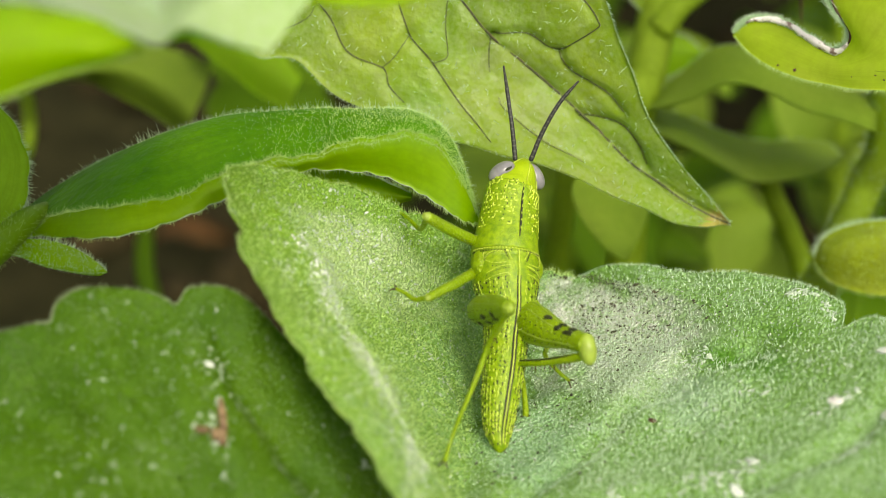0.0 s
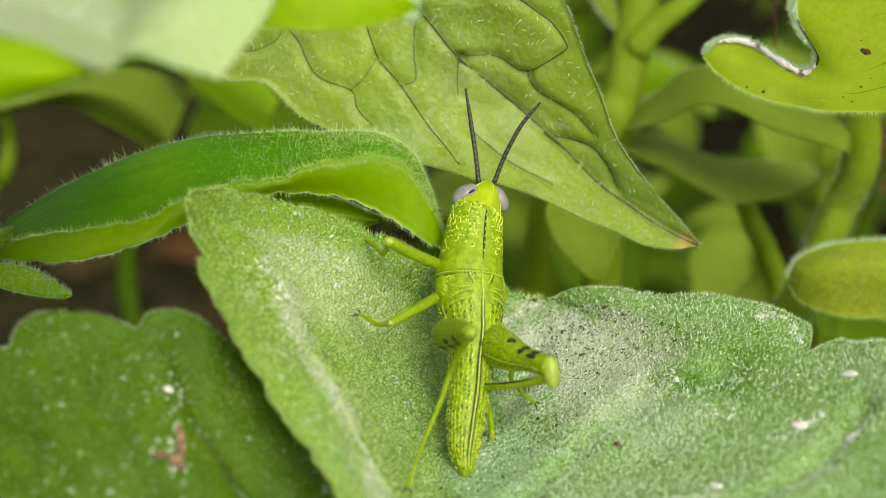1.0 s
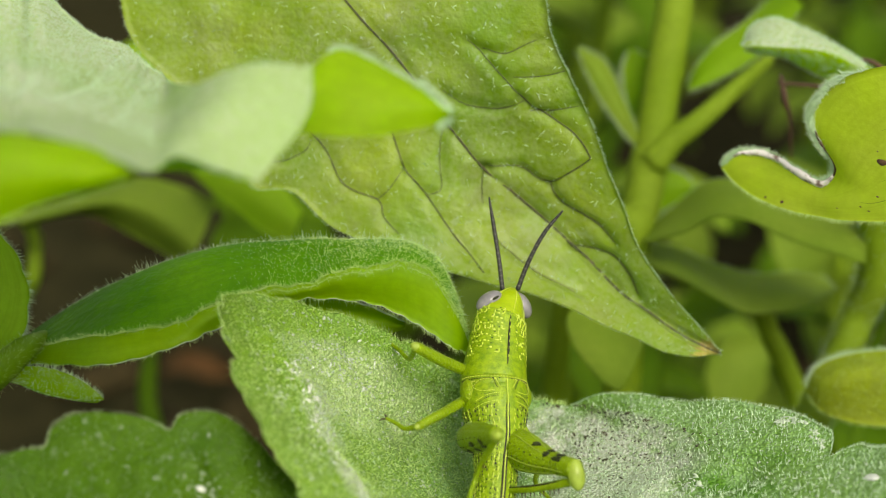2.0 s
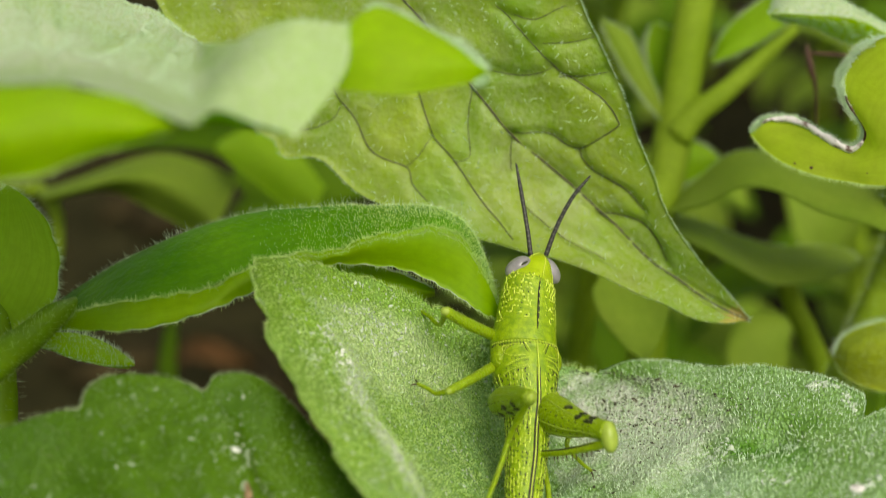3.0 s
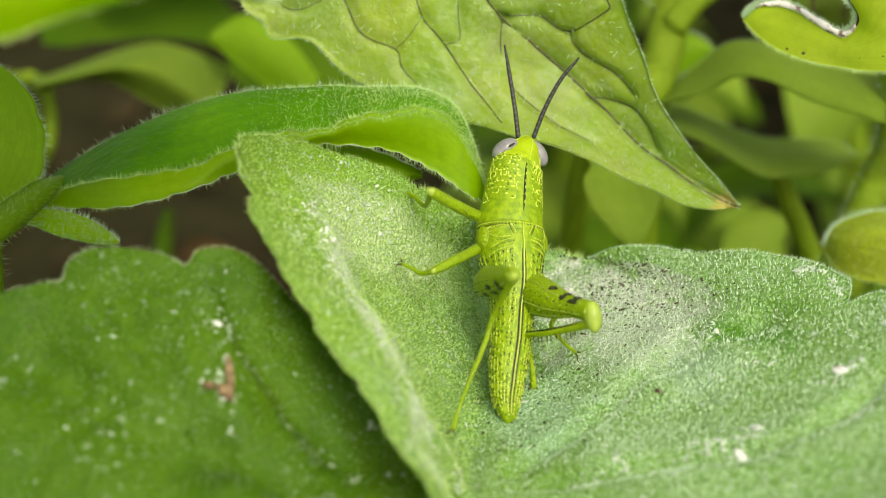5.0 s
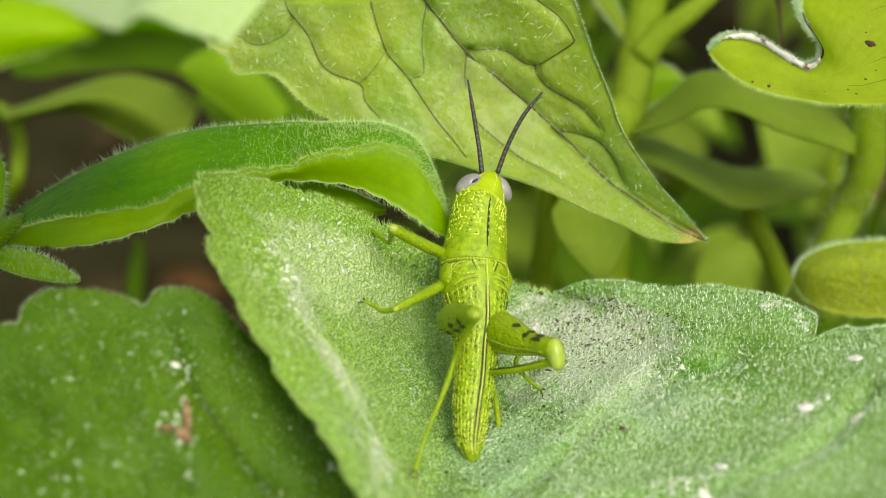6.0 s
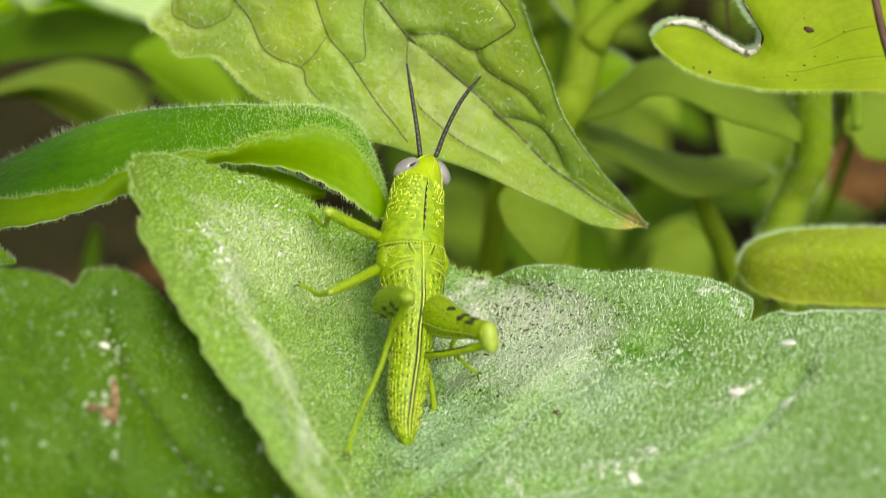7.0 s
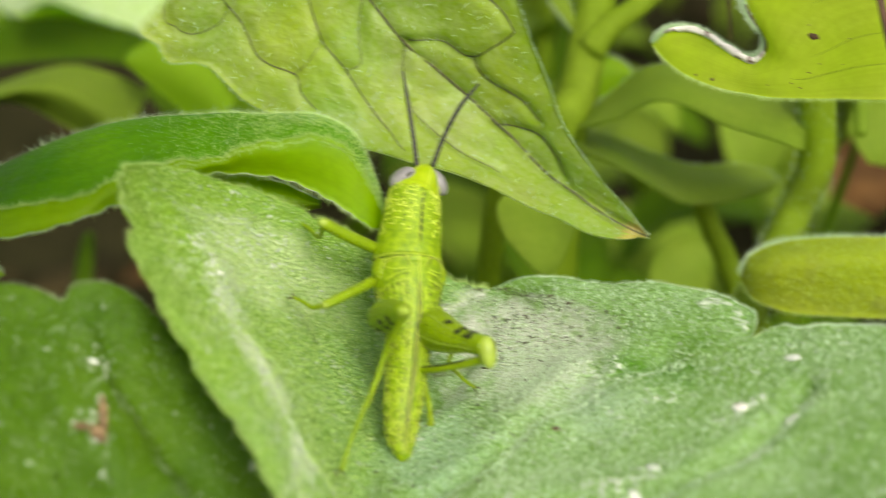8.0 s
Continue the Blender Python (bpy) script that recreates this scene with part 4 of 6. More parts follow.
# ---- the hanging leaf whose veined underside shows ----
def build_veined_plant():
    foot = (-110, 112, 0)
    plant = thing("vine_plant", "plant with a pointed dark-veined leaf hanging tip down", "plant", foot)
    tube("stem", [foot, (-108, 108, 90), (-80, 75, 158), (-45, 45, 172), (-20, 28, 162)], [2.4, 2.2, 2.0, 1.6, 1.2], STEM_GREEN, plant, foot)
    tube("petiole", [(-21, 28.5, 162), (-19, 26, 153), (-16, 22, 147), (-14, 20.3, 143)], [1.1, 0.9, 0.8, 0.6], STEM_GREEN, plant, foot)
    left = [(15.3, 10.5, 116.7), (12.4, 9.5, 117), (8, 9.3, 119.1), (2.9, 9.7, 121.3), (-2, 10.6, 122.3), (-7.1, 12, 123.6), (-11.6, 13.6, 124.9), (-14.6, 14.9, 127.1), (-17.4, 15.4, 127.2), (-19.1, 16.2, 129.1), (-19.9, 17.2, 131.4), (-25.6, 19.4, 136.5), (-26.8, 22.4, 142.2)]
    rib = [(15.3, 10.5, 116.7), (12.3, 11.5, 117.9), (8, 13, 120.7), (3.2, 14.8, 124.9), (-1.4, 15.2, 129), (-4.3, 15.6, 132.6), (-7.4, 16.8, 136.4), (-10.9, 18.3, 140), (-13.2, 19.8, 142.8), (-14.8, 20.8, 144.5)]
    right = [(15.3, 10.5, 116.7), (13.7, 10.8, 118.7), (11.2, 11.3, 121.5), (9.4, 11.8, 124.3), (7.5, 12.4, 128.6), (5.9, 13.2, 132.8), (4.3, 14, 136.1), (3.1, 14.6, 138.6), (2.6, 15.7, 141.1), (0.6, 18.5, 145)]
    sh = Sheet([left, rib, right], 140, 26, notches=((0, 0.70, 0.05, 0.7),), lump=(0.35, 0.35), seed=5.0)
    veins = [([(0.0, 0.5), (0.3, 0.5), (0.6, 0.5), (1.0, 0.5)], 0.085)]
    for line in ([(0.613, 0.4), (0.573, 0.35), (0.503, 0.292), (0.447, 0.258), (0.372, 0.15), (0.332, 0.067)], [(0.704, 0.225), (0.678, 0.208), (0.623, 0.183), (0.548, 0.125), (0.492, 0.158), (0.467, 0.117), (0.437, 0.083)], [(0.442, 0.517), (0.437, 0.642), (0.417, 0.725), (0.477, 0.925), (0.497, 0.95), (0.533, 0.925), (0.563, 0.85), (0.583, 0.825), (0.638, 0.783), (0.698, 0.75)], [(0.291, 0.483), (0.291, 0.65), (0.281, 0.775), (0.241, 0.75), (0.201, 0.625)], [(0.417, 0.725), (0.377, 0.725), (0.357, 0.817), (0.317, 0.842)]):
        veins.append((line, 0.048))
    for line in ([(0.492, 0.158), (0.492, 0.208), (0.503, 0.292)], [(0.578, 0.55), (0.523, 0.467), (0.447, 0.325), (0.447, 0.258)], [(0.749, 0.1), (0.714, 0.058), (0.663, 0.092), (0.638, 0.142), (0.643, 0.183)], [(0.442, 0.508), (0.417, 0.433), (0.392, 0.35)], [(0.362, 0.275), (0.347, 0.242), (0.296, 0.2), (0.256, 0.192), (0.236, 0.183)], [(0.633, 0.825), (0.648, 0.917), (0.668, 0.992)], [(0.563, 0.808), (0.573, 0.892), (0.588, 0.983)], [(0.683, 0.775), (0.688, 0.85), (0.749, 0.958)], [(0.583, 0.808), (0.558, 0.7), (0.563, 0.608), (0.598, 0.558)]):
        veins.append((line, 0.03))
    for line, width in veins:
        sh.groove(line, 0.4, 0.13, 0.2, 1.8)
    leaf = sh.mesh("leaf", VEINED_LEAF, VEINED_LEAF, plant, "pointed leaf underside netted with thin dark veins and a withered tip", foot, 0.3, tip=(0.055, BROWN_TIP))
    for line, width in veins:
        sv = spline([(s, v, 0) for s, v in line], 28 if len(line) < 8 else 48)
        pts = []
        for s, v, _ in sv:
            p, n = sh.at(s, v)
            pts.append(p + n * 0.035)
        tube("vein", pts, [width * 0.7, width, width, width * 0.6], VEIN_DARK, leaf, foot, "thin dark vein", rings=80, sides=6)
    fringe(sh, -1, 900, 0.28, 0.018, HAIR_WHITE, leaf, foot, rng, lift=0.5)
    fringe(sh, 0, 700, 0.28, 0.018, HAIR_DIM, leaf, foot, rng, lift=0.5)
    fuzz(sh, 900, 0.55, 0.02, HAIR_WHITE, leaf, foot, rng, lean=0.7)


build_veined_plant()


# ---- the leaf close to the lens ----
def build_near_plant():
    foot = (-75, -10, 0)
    plant = thing("leafy_plant", "tall plant reaching in with a pale downy leaf", "plant", foot)
    tube("stem", [foot, (-74, -10, 70), (-70, -10, 130), (-66, -10, 150)], [3.0, 2.6, 2.2, 1.6], STEM_GREEN, plant, foot)
    tube("petiole", [(-67, -10, 148), (-58, -10, 150), (-48, -10, 148), (-38, -11, 146.2)], [1.6, 1.4, 1.2, 1.0], STEM_GREEN, plant, foot)
    low = [(-31.9, -24.1, 145.9), (-28.7, -24, 145.9), (-26, -24, 145.9), (-23.3, -24.1, 145.8), (-20.8, -23.3, 145.2), (-19, -23.6, 144.5), (-17.6, -23.9, 143.9), (-16.7, -21.7, 143.8), (-15.1, -20, 142.6), (-13.1, -19.4, 141.6)]
    mid = [(-36.8, -8.9, 143), (-32.9, -8.9, 143), (-29.7, -8.9, 142.9), (-26.5, -9, 142.8), (-23.2, -10.3, 142.3), (-20.6, -13.5, 142.4), (-18.3, -16.6, 142.9), (-16.8, -17.9, 143.7), (-14.5, -17.2, 144), (-10.9, -15.7, 143.7)]
    far = [(-40.8, 14, 147.5), (-37, 13.6, 146.8), (-32.4, 12.6, 144.5), (-29.6, 11.5, 142.1), (-26.5, 10.5, 139.8), (-24.1, 9.2, 139.4), (-21.1, 3.6, 139.2), (-17.7, -9.9, 143.3), (-14, -13.3, 145.5), (-10.8, -12.4, 145.1)]
    sh = Sheet([far, mid, low], 150, 20, face=(0, -0.3, 1), lump=(0.25, 0.22), seed=2.0)
    for path in ([(0.18, 0.05), (0.27, 0.35), (0.31, 0.6), (0.33, 0.95)], [(0.52, 0.1), (0.44, 0.35), (0.36, 0.6)], [(0.30, 0.05), (0.33, 0.3), (0.32, 0.6)], [(0.62, 0.1), (0.55, 0.4), (0.48, 0.62)]):
        sh.groove(path, 0.5, 0.3, 0.25, 2.0)
    leaf = sh.mesh("leaf", PALE_LEAF, LIME_LEAF, plant, "pale downy leaf with a waved margin", foot, 0.4)
    fuzz(sh, 9000, 0.26, 0.02, HAIR_WHITE, leaf, foot, rng, s=(0, 0.66), v=(0, 0.6), lean=0.7)
    fringe(sh, 0, 700, 0.3, 0.016, HAIR_WHITE, leaf, foot, rng)
    fringe(sh, -1, 500, 0.3, 0.016, HAIR_WHITE, leaf, foot, rng)
    top, mid, low = [(-32, -23.8, 145.7), (-28.8, -23.8, 145.8), (-26.1, -23.8, 145.8), (-23.4, -23.8, 145.7), (-20.8, -23.5, 145.1), (-19.2, -23.3, 144.3), (-18.4, -22.9, 143.5)], [(-31.7, -25.9, 143.4), (-28.5, -25.7, 143.9), (-25.9, -25.6, 144), (-23.6, -25.3, 144.2), (-21.2, -25, 144.2), (-19.5, -24.4, 143.9), (-18.3, -23.4, 143.6)], [(-32.1, -26, 140), (-28.9, -25.6, 141), (-26.2, -25.3, 141.7), (-24.5, -25.2, 141.9), (-22.6, -24.8, 142.5), (-20.3, -24, 143), (-18.4, -23, 143.3)]
    sh = Sheet([top, mid, low], 80, 10, face=(0, -0.9, 0.1), lump=(0.25, 0.3), seed=4.0)
    flap = sh.mesh("curled_margin", LIME_LEAF, LIME_LEAF, plant, "bright green margin curled under the leaf", foot, 0.3)
    fringe(sh, -1, 400, 0.35, 0.014, HAIR_GREEN, flap, foot, rng)
    a, b = [(-17.7, -22.9, 143.5), (-17.3, -22, 143.7), (-16.7, -21.2, 143.5), (-15.8, -20.3, 142.9), (-14.8, -19.4, 142.2), (-13.7, -18.4, 141.4)], [(-17.9, -21.1, 142.7), (-17.5, -19.5, 142.3), (-16.9, -18, 141.8), (-16, -17.3, 141.3), (-15, -17.4, 141.1), (-13.8, -17.5, 140.9)]
    Sheet(lens_blade(a, b, 0.2), 40, 5, face=(0, -0.9, -0.2)).mesh("curled_margin", LIME_LEAF, LIME_LEAF, plant, "bright green margin curled under the leaf", foot, 0.2)
    a, b = [(-11, -11.9, 144.8), (-10.1, -11.2, 145.5), (-9.1, -10.7, 145.5), (-6.7, -10.8, 144.3), (-5.3, -10.8, 143.4), (-3.8, -11, 142.1)], [(-11.7, -15.1, 142.6), (-10.9, -14.4, 142.2), (-9.4, -13.7, 141.8), (-7.2, -12.9, 141.6), (-4.9, -11.9, 141.7), (-3.8, -10.9, 141.9)]
    sh = Sheet(lens_blade(a, b, 0.5), 60, 8, face=(0, -0.9, 0.3), lump=(0.15, 0.4))
    lobe = sh.mesh("leaf_tip", LIME_LEAF, LIME_LEAF, plant, "bright green end lobe with a white hairy point", foot, 0.45)
    fringe(sh, 0, 700, 0.35, 0.02, HAIR_WHITE, lobe, foot, rng, s=(0.2, 1), lift=0.7, jitter=0.5)
    fringe(sh, 0, 900, 0.55, 0.03, HAIR_WHITE, lobe, foot, rng, s=(0.78, 0.99), lift=0.8, jitter=0.6)
    fringe(sh, -1, 400, 0.5, 0.03, HAIR_WHITE, lobe, foot, rng, s=(0.86, 0.99), lift=0.8, jitter=0.6)


build_near_plant()


# ---- the plant with the bitten leaf ----
def build_bitten_plant():
    stem = [(29.6, 26.5, 123), (29.6, 27.3, 120.1), (30, 27, 115.1), (29.1, 27.5, 111.5), (27.8, 26.2, 108.8), (25.5, 24, 104.4), (22.8, 19.4, 95)]
    foot = (22, 40, 0)
    plant = thing("hairy_plant", "hairy green plant with a bitten yellow-green leaf", "plant", foot)
    st, shape = tube("stem", [(31, 20, 129)] + stem + [foot], [0.9, 1.3, 1.45, 1.45, 1.4, 1.35, 1.4, 1.6, 2.0], STEM_BACK, plant, foot, rings=50, sides=16)
    c, tan, d, e, r = shape
    k = rng.integers(2, 40, 900)
    a = rng.uniform(0, 6.3, 900)
    way = d[k] * np.cos(a)[:, None] + e[k] * np.sin(a)[:, None]
    hair_mesh("hairs", c[k] + way * r[k][:, None] + rng.normal(0, 0.3, (900, 3)) * tan[k], way, rng.uniform(0.3, 0.8, 900), 0.013, HAIR_WHITE, st, foot)
    top, mid, low = [(15.4, 16.1, 128.5), (16.4, 16, 129.5), (18.2, 15.1, 129.8), (19.8, 13.2, 129.4), (21.3, 11.4, 129.1), (21.9, 10.5, 130.7), (20.4, 10.5, 133.1), (20.2, 10.4, 135), (22.5, 9.4, 137.6), (30.6, 7.1, 139.8)], [(15.4, 16.1, 128.4), (16.3, 15.1, 128.7), (17.9, 13.8, 128.5), (19.7, 12.1, 128.3), (21.1, 10.3, 128.4), (22.6, 9.2, 129.1), (23.8, 8.4, 129.9), (25, 7.8, 131.4), (27.1, 6.8, 133.2), (32.3, 4.3, 134.9)], [(15.4, 16, 128.4), (16.3, 14.6, 127.7), (17.7, 13.2, 127.2), (19.4, 11.5, 127.1), (21.2, 9.9, 127.3), (22.3, 8.9, 127.5), (23.9, 8, 127.8), (25.9, 7, 128.2), (28.7, 5.1, 128.9), (34.2, 2.4, 130.2)]
    sh = Sheet([top, mid, low], 140, 12, lump=(0.15, 0.3), face=(0, -0.9, 0.1))
    leaf = sh.mesh("leaf", YELLOW_LEAF, YELLOW_LEAF, plant, "yellow-green leaf with a bite out of its edge and a dry white rim", foot, 0.8)
    fringe(sh, 0, 2600, 0.5, 0.024, HAIR_WHITE, leaf, foot, rng, s=(0, 0.9), lift=0.3, jitter=0.5)
    fringe(sh, -1, 700, 0.35, 0.014, HAIR_GREEN, leaf, foot, rng)
    edge = spline(top, 140)
    band = edge[12:74:3] + np.array([0, -0.2, 0.05])
    v, f, _ = tube_points(band, [0.06, 0.17, 0.22, 0.19, 0.24, 0.26, 0.22, 0.1], 14, 120, 1.25)
    v = v + bumps(v, 1.6, 0.16, 3.0)[:, None] * np.array([0.2, -0.5, 0.8]) + bumps(v, 5.0, 0.06, 5.0)[:, None] * np.array([0, -0.7, 0.7])
    mesh_part("dry_rim", v, f, DRY_EDGE, leaf, "dry whitish rim of the bite", foot)
    tube("brown_rim", edge[70:96:3] + np.array([0.03, -0.2, 0]), [0.05, 0.1, 0.07, 0.12, 0.05], BARK, leaf, foot, "brown corky rim of the bite", rings=40, sides=8)
    hair_mesh("hairs", np.repeat(edge[4:70], 24, 0) + rng.normal(0, 0.12, (66 * 24, 3)), np.array([-0.2, -0.3, 0.9]) + rng.normal(0, 0.6, (66 * 24, 3)), rng.uniform(0.12, 0.4, 66 * 24), 0.024, HAIR_WHITE, leaf, foot)
    hair_mesh("hairs", np.repeat(edge[84:122], 50, 0) + rng.normal(0, 0.12, (38 * 50, 3)), np.array([-0.8, -0.2, 0.4]) + rng.normal(0, 0.5, (38 * 50, 3)), rng.uniform(0.2, 0.6, 38 * 50), 0.024, HAIR_WHITE, leaf, foot)
    spots = []
    for s, v, q in ((0.775, 0.42, 0.26), (0.79, 0.36, 0.07), (0.69, 0.62, 0.06), (0.74, 0.6, 0.05), (0.3, 0.86, 0.13), (0.24, 0.9, 0.08), (0.66, 0.82, 0.06), (0.62, 0.72, 0.05), (0.81, 0.7, 0.05), (0.85, 0.55, 0.05), (0.52, 0.74, 0.05)):
        p, n = sh.at(s, v)
        x = unit(np.cross(n, (0.2, 0.1, 1)))
        spots.append(blob_points(p, (x * q * rng.uniform(0.9, 1.6), np.cross(n, x) * q * 0.8, n * 0.05), rng, 0.25, 6, 9))
    v, f = joined(spots)
    mesh_part("leaf_spotting", v, f, SPECK, leaf, "small brown spots", foot, kind="stuff")
    for path in ([(0.58, 0.6), (0.66, 0.68), (0.78, 0.74), (0.99, 0.78)], [(0.70, 0.5), (0.8, 0.55), (0.99, 0.58)], [(0.80, 0.28), (0.9, 0.33), (0.99, 0.36)]):
        tube("vein", sh.line(path, 14) + np.array([0, 0.02, 0]), [0.01, 0.03, 0.035, 0.03], STEM_GREEN, leaf, foot, "", rings=40, sides=6)
    top, mid, low = [(23.2, 18.1, 109.9), (24, 18.4, 111.5), (26.2, 18.3, 112.6), (29, 18, 113.1), (32.7, 17.6, 113.4), (38.6, 16.6, 113.7)], [(23.2, 18.1, 109.8), (24, 16.7, 111.1), (25.8, 15.8, 112), (28.5, 15.2, 112.5), (32.1, 14.7, 112.8), (38, 14, 112.9)], [(23.2, 18, 109.7), (24.2, 16.5, 108.8), (26.4, 15.2, 108.5), (29.2, 14.7, 108.5), (32.4, 14.2, 108.6), (38.3, 13.2, 109)]
    sh = Sheet([top, mid, low], 70, 12, face=(0, -0.9, 0.1))
    leaf = sh.mesh("leaf", FURRY_LEAF, FURRY_LEAF, plant, "thick dull green leaf with a pale furry edge", foot, 1.2)
    fuzz(sh, 700, 0.3, 0.014, HAIR_GREEN, leaf, foot, rng)
    fringe(sh, 0, 900, 0.5, 0.014, HAIR_WHITE, leaf, foot, rng, lift=0.9, jitter=0.6)
    fringe(sh, -1, 300, 0.35, 0.014, HAIR_GREEN, leaf, foot, rng)
    tube("side_shoot", [(34.3, 33.1, 118.4), (34.2, 31.5, 117.5), (33.9, 29.8, 116.3)], [0.45, 0.6, 0.5], BACK_LEAF, plant, foot)
    top = [(18.2, 27.1, 133.8), (18.7, 26.7, 135.4), (20.2, 25.9, 136.2), (22, 24.7, 135.9), (23.8, 23.3, 135.3), (25.5, 21.8, 134.5), (26.5, 20.4, 133.9)]
    mid = [(17.7, 24.1, 134.6), (18.5, 23.5, 134.9), (20.2, 22.8, 135), (22, 22.1, 135.1), (23.6, 21.3, 135), (25, 20.4, 134.5), (26.2, 19.5, 134.2)]
    low = [(18.3, 27, 133.6), (19.2, 25.8, 133.6), (20.9, 24.7, 133.6), (22.4, 23.4, 133.1), (23.8, 22.1, 132.8), (25, 21.1, 132.9), (26.4, 20.4, 133.8)]
    sh = Sheet([top, mid, low], 70, 12, face=(0, -0.5, 0.6))
    leaf = sh.mesh("leaf", PALE_LEAF, LIME_LEAF, plant, "pale downy young leaf with a bright underside", foot, 0.5, strips=[PALE_LEAF, LIME_LEAF])
    fuzz(sh, 1500, 0.3, 0.016, HAIR_WHITE, leaf, foot, rng)
    fringe(sh, 0, 700, 0.4, 0.016, HAIR_WHITE, leaf, foot, rng)
    fringe(sh, -1, 300, 0.4, 0.016, HAIR_WHITE, leaf, foot, rng)


build_bitten_plant()


# ---- the plants behind ----
def build_back_plants():
    foot = (11, 42, 0)
    plant = thing("leafy_plant", "upright green plant with opposite leaves on long stalks", "plant", foot)
    stem = [(16, 49, 133.6), (15.7, 46.8, 131.2), (14.1, 42.1, 123), (12.3, 37.1, 115.2), (11.4, 33.9, 111.7)]
    tube("stem", stem + [(10.6, 34, 60), foot], [1.5, 1.6, 1.65, 1.65, 1.6, 1.8, 2.2], STEM_BACK, plant, foot, rings=50)
    tube("petiole", [(13.5, 38.6, 119.8), (15.1, 39.7, 121.5), (17.8, 40.8, 123.2), (23.4, 43.2, 127.8)], [1.25, 1.1, 0.9, 0.6], STEM_BACK, plant, foot)
    margins = (
        ([(16.6, 43, 125.1), (17.4, 43.7, 126.6), (19.3, 44.6, 128.6), (22, 45.5, 130.5), (24.6, 46.5, 132.9)], [(16.6, 42, 125.1), (18.4, 41.8, 125.9), (20.6, 41.8, 127.1), (22.8, 42, 128.8), (25.9, 42.9, 132.2)], MID_LEAF),
        ([(12, 39.2, 121.3), (10.3, 40.7, 123.2), (8.6, 42.5, 125.5), (7.3, 44.3, 128.1)], [(12.3, 40.5, 121.7), (11.3, 42.2, 124.1), (9.9, 44.1, 126.9), (7.6, 45.3, 127.9)], BACK_LEAF),
        ([(12.3, 45.7, 121.1), (11.9, 46.5, 123), (11.6, 47.4, 125.1), (12.1, 48.1, 126.7)], [(13.7, 45.7, 121.1), (14.3, 46.5, 123), (14.7, 47.7, 125.7), (12.5, 48.1, 126.8)], MID_LEAF),
        ([(13.4, 41.3, 118.6), (14.9, 41.2, 118.5), (16.5, 41, 117.9), (17.7, 40.6, 116.9)], [(13.6, 39.6, 114.8), (14.9, 39.9, 115.3), (16.5, 40.2, 116), (17.7, 40.6, 116.9)], MID_LEAF))
    for a, b, mat in margins:
        sh = Sheet(lens_blade(a, b, 0.5), 50, 8, lump=(0.2, 0.25))
        leaf = sh.mesh("leaf", mat, mat, plant, "", foot, 0.4)
        fringe(sh, 0, 300, 0.45, 0.022, HAIR_DIM, leaf, foot, rng)
        fringe(sh, -1, 300, 0.45, 0.022, HAIR_DIM, leaf, foot, rng)
    sh = Sheet([[(12.7, 35.3, 114.9), (15.1, 35.4, 117.6), (17.8, 35.2, 119.6), (20.8, 34.3, 120), (24.3, 33, 119.4), (30, 31.6, 118.8)], [(12.3, 32.4, 115.8), (14.9, 32, 117.8), (17.5, 31.5, 119.5), (20.2, 30.4, 120), (23.5, 28.7, 119.2), (29, 27.1, 118.3)], [(12.1, 30.5, 116.4), (15.1, 29.7, 117.6), (17.5, 29.1, 119.2), (20, 27.9, 119.4), (23.1, 26.2, 118.4), (28.4, 24.4, 117.2)]], 60, 10, lump=(0.25, 0.2))
    leaf = sh.mesh("leaf", BACK_LEAF, BACK_LEAF, plant, "", foot, 0.5)
    fringe(sh, 0, 300, 0.4, 0.022, HAIR_DIM, leaf, foot, rng)
    foot = (30, 44, 0)
    plant = thing("leafy_plant", "small green plant with an arched leaf on a pale stalk", "plant", foot)
    tube("stem", [(22.9, 37.1, 108.2), (24.2, 37.6, 104.7), (25.9, 38.1, 101.2), (27.8, 37.6, 95.7), (30.3, 31.7, 79.3)] + [(31, 36, 40), foot], [0.9, 0.95, 1.0, 1.1, 1.3, 1.5, 1.7], STEM_BACK, plant, foot, rings=40)
    sh = Sheet([[(11.8, 38, 113.5), (15.8, 38.2, 112.4), (18.9, 38.4, 111), (22.3, 38.6, 109.8), (25.8, 39.2, 109.6), (28.9, 39.7, 108.9), (30.1, 39.9, 107.8)], [(11.4, 34, 114.4), (15.4, 34, 112.8), (18.4, 34, 111.1), (21.5, 34.3, 109.9), (24.9, 35, 109.8), (27.8, 35.6, 109.6), (29.1, 36.3, 109.4)], [(11.3, 31.4, 114.8), (15.3, 31.5, 112.9), (18.3, 31.4, 110.9), (21.3, 31.6, 109.5), (24.5, 32.4, 109.4), (27.2, 33.4, 109.7), (28.7, 34.4, 110.1)]], 70, 10, lump=(0.25, 0.25))
    leaf = sh.mesh("leaf", BACK_LEAF, BACK_LEAF, plant, "", foot, 0.5)
    fringe(sh, 0, 350, 0.35, 0.02, HAIR_DIM, leaf, foot, rng)
    sh = Sheet(blade([(24.5, 55.9, 86.7), (25.2, 57.3, 89.4), (26.8, 58.4, 91.4), (29.1, 58.9, 92.4)], 3.2, (0, -0.8, 0.5), base_width=0.6), 40, 6)
    sh.mesh("leaf", BACK_LEAF, BACK_LEAF, plant, "", foot, 0.4)
    tube("petiole", [(30, 36, 64), (26, 46, 78), (24.5, 55.9, 86.7)], [0.8, 0.7, 0.5], STEM_BACK, plant, foot)
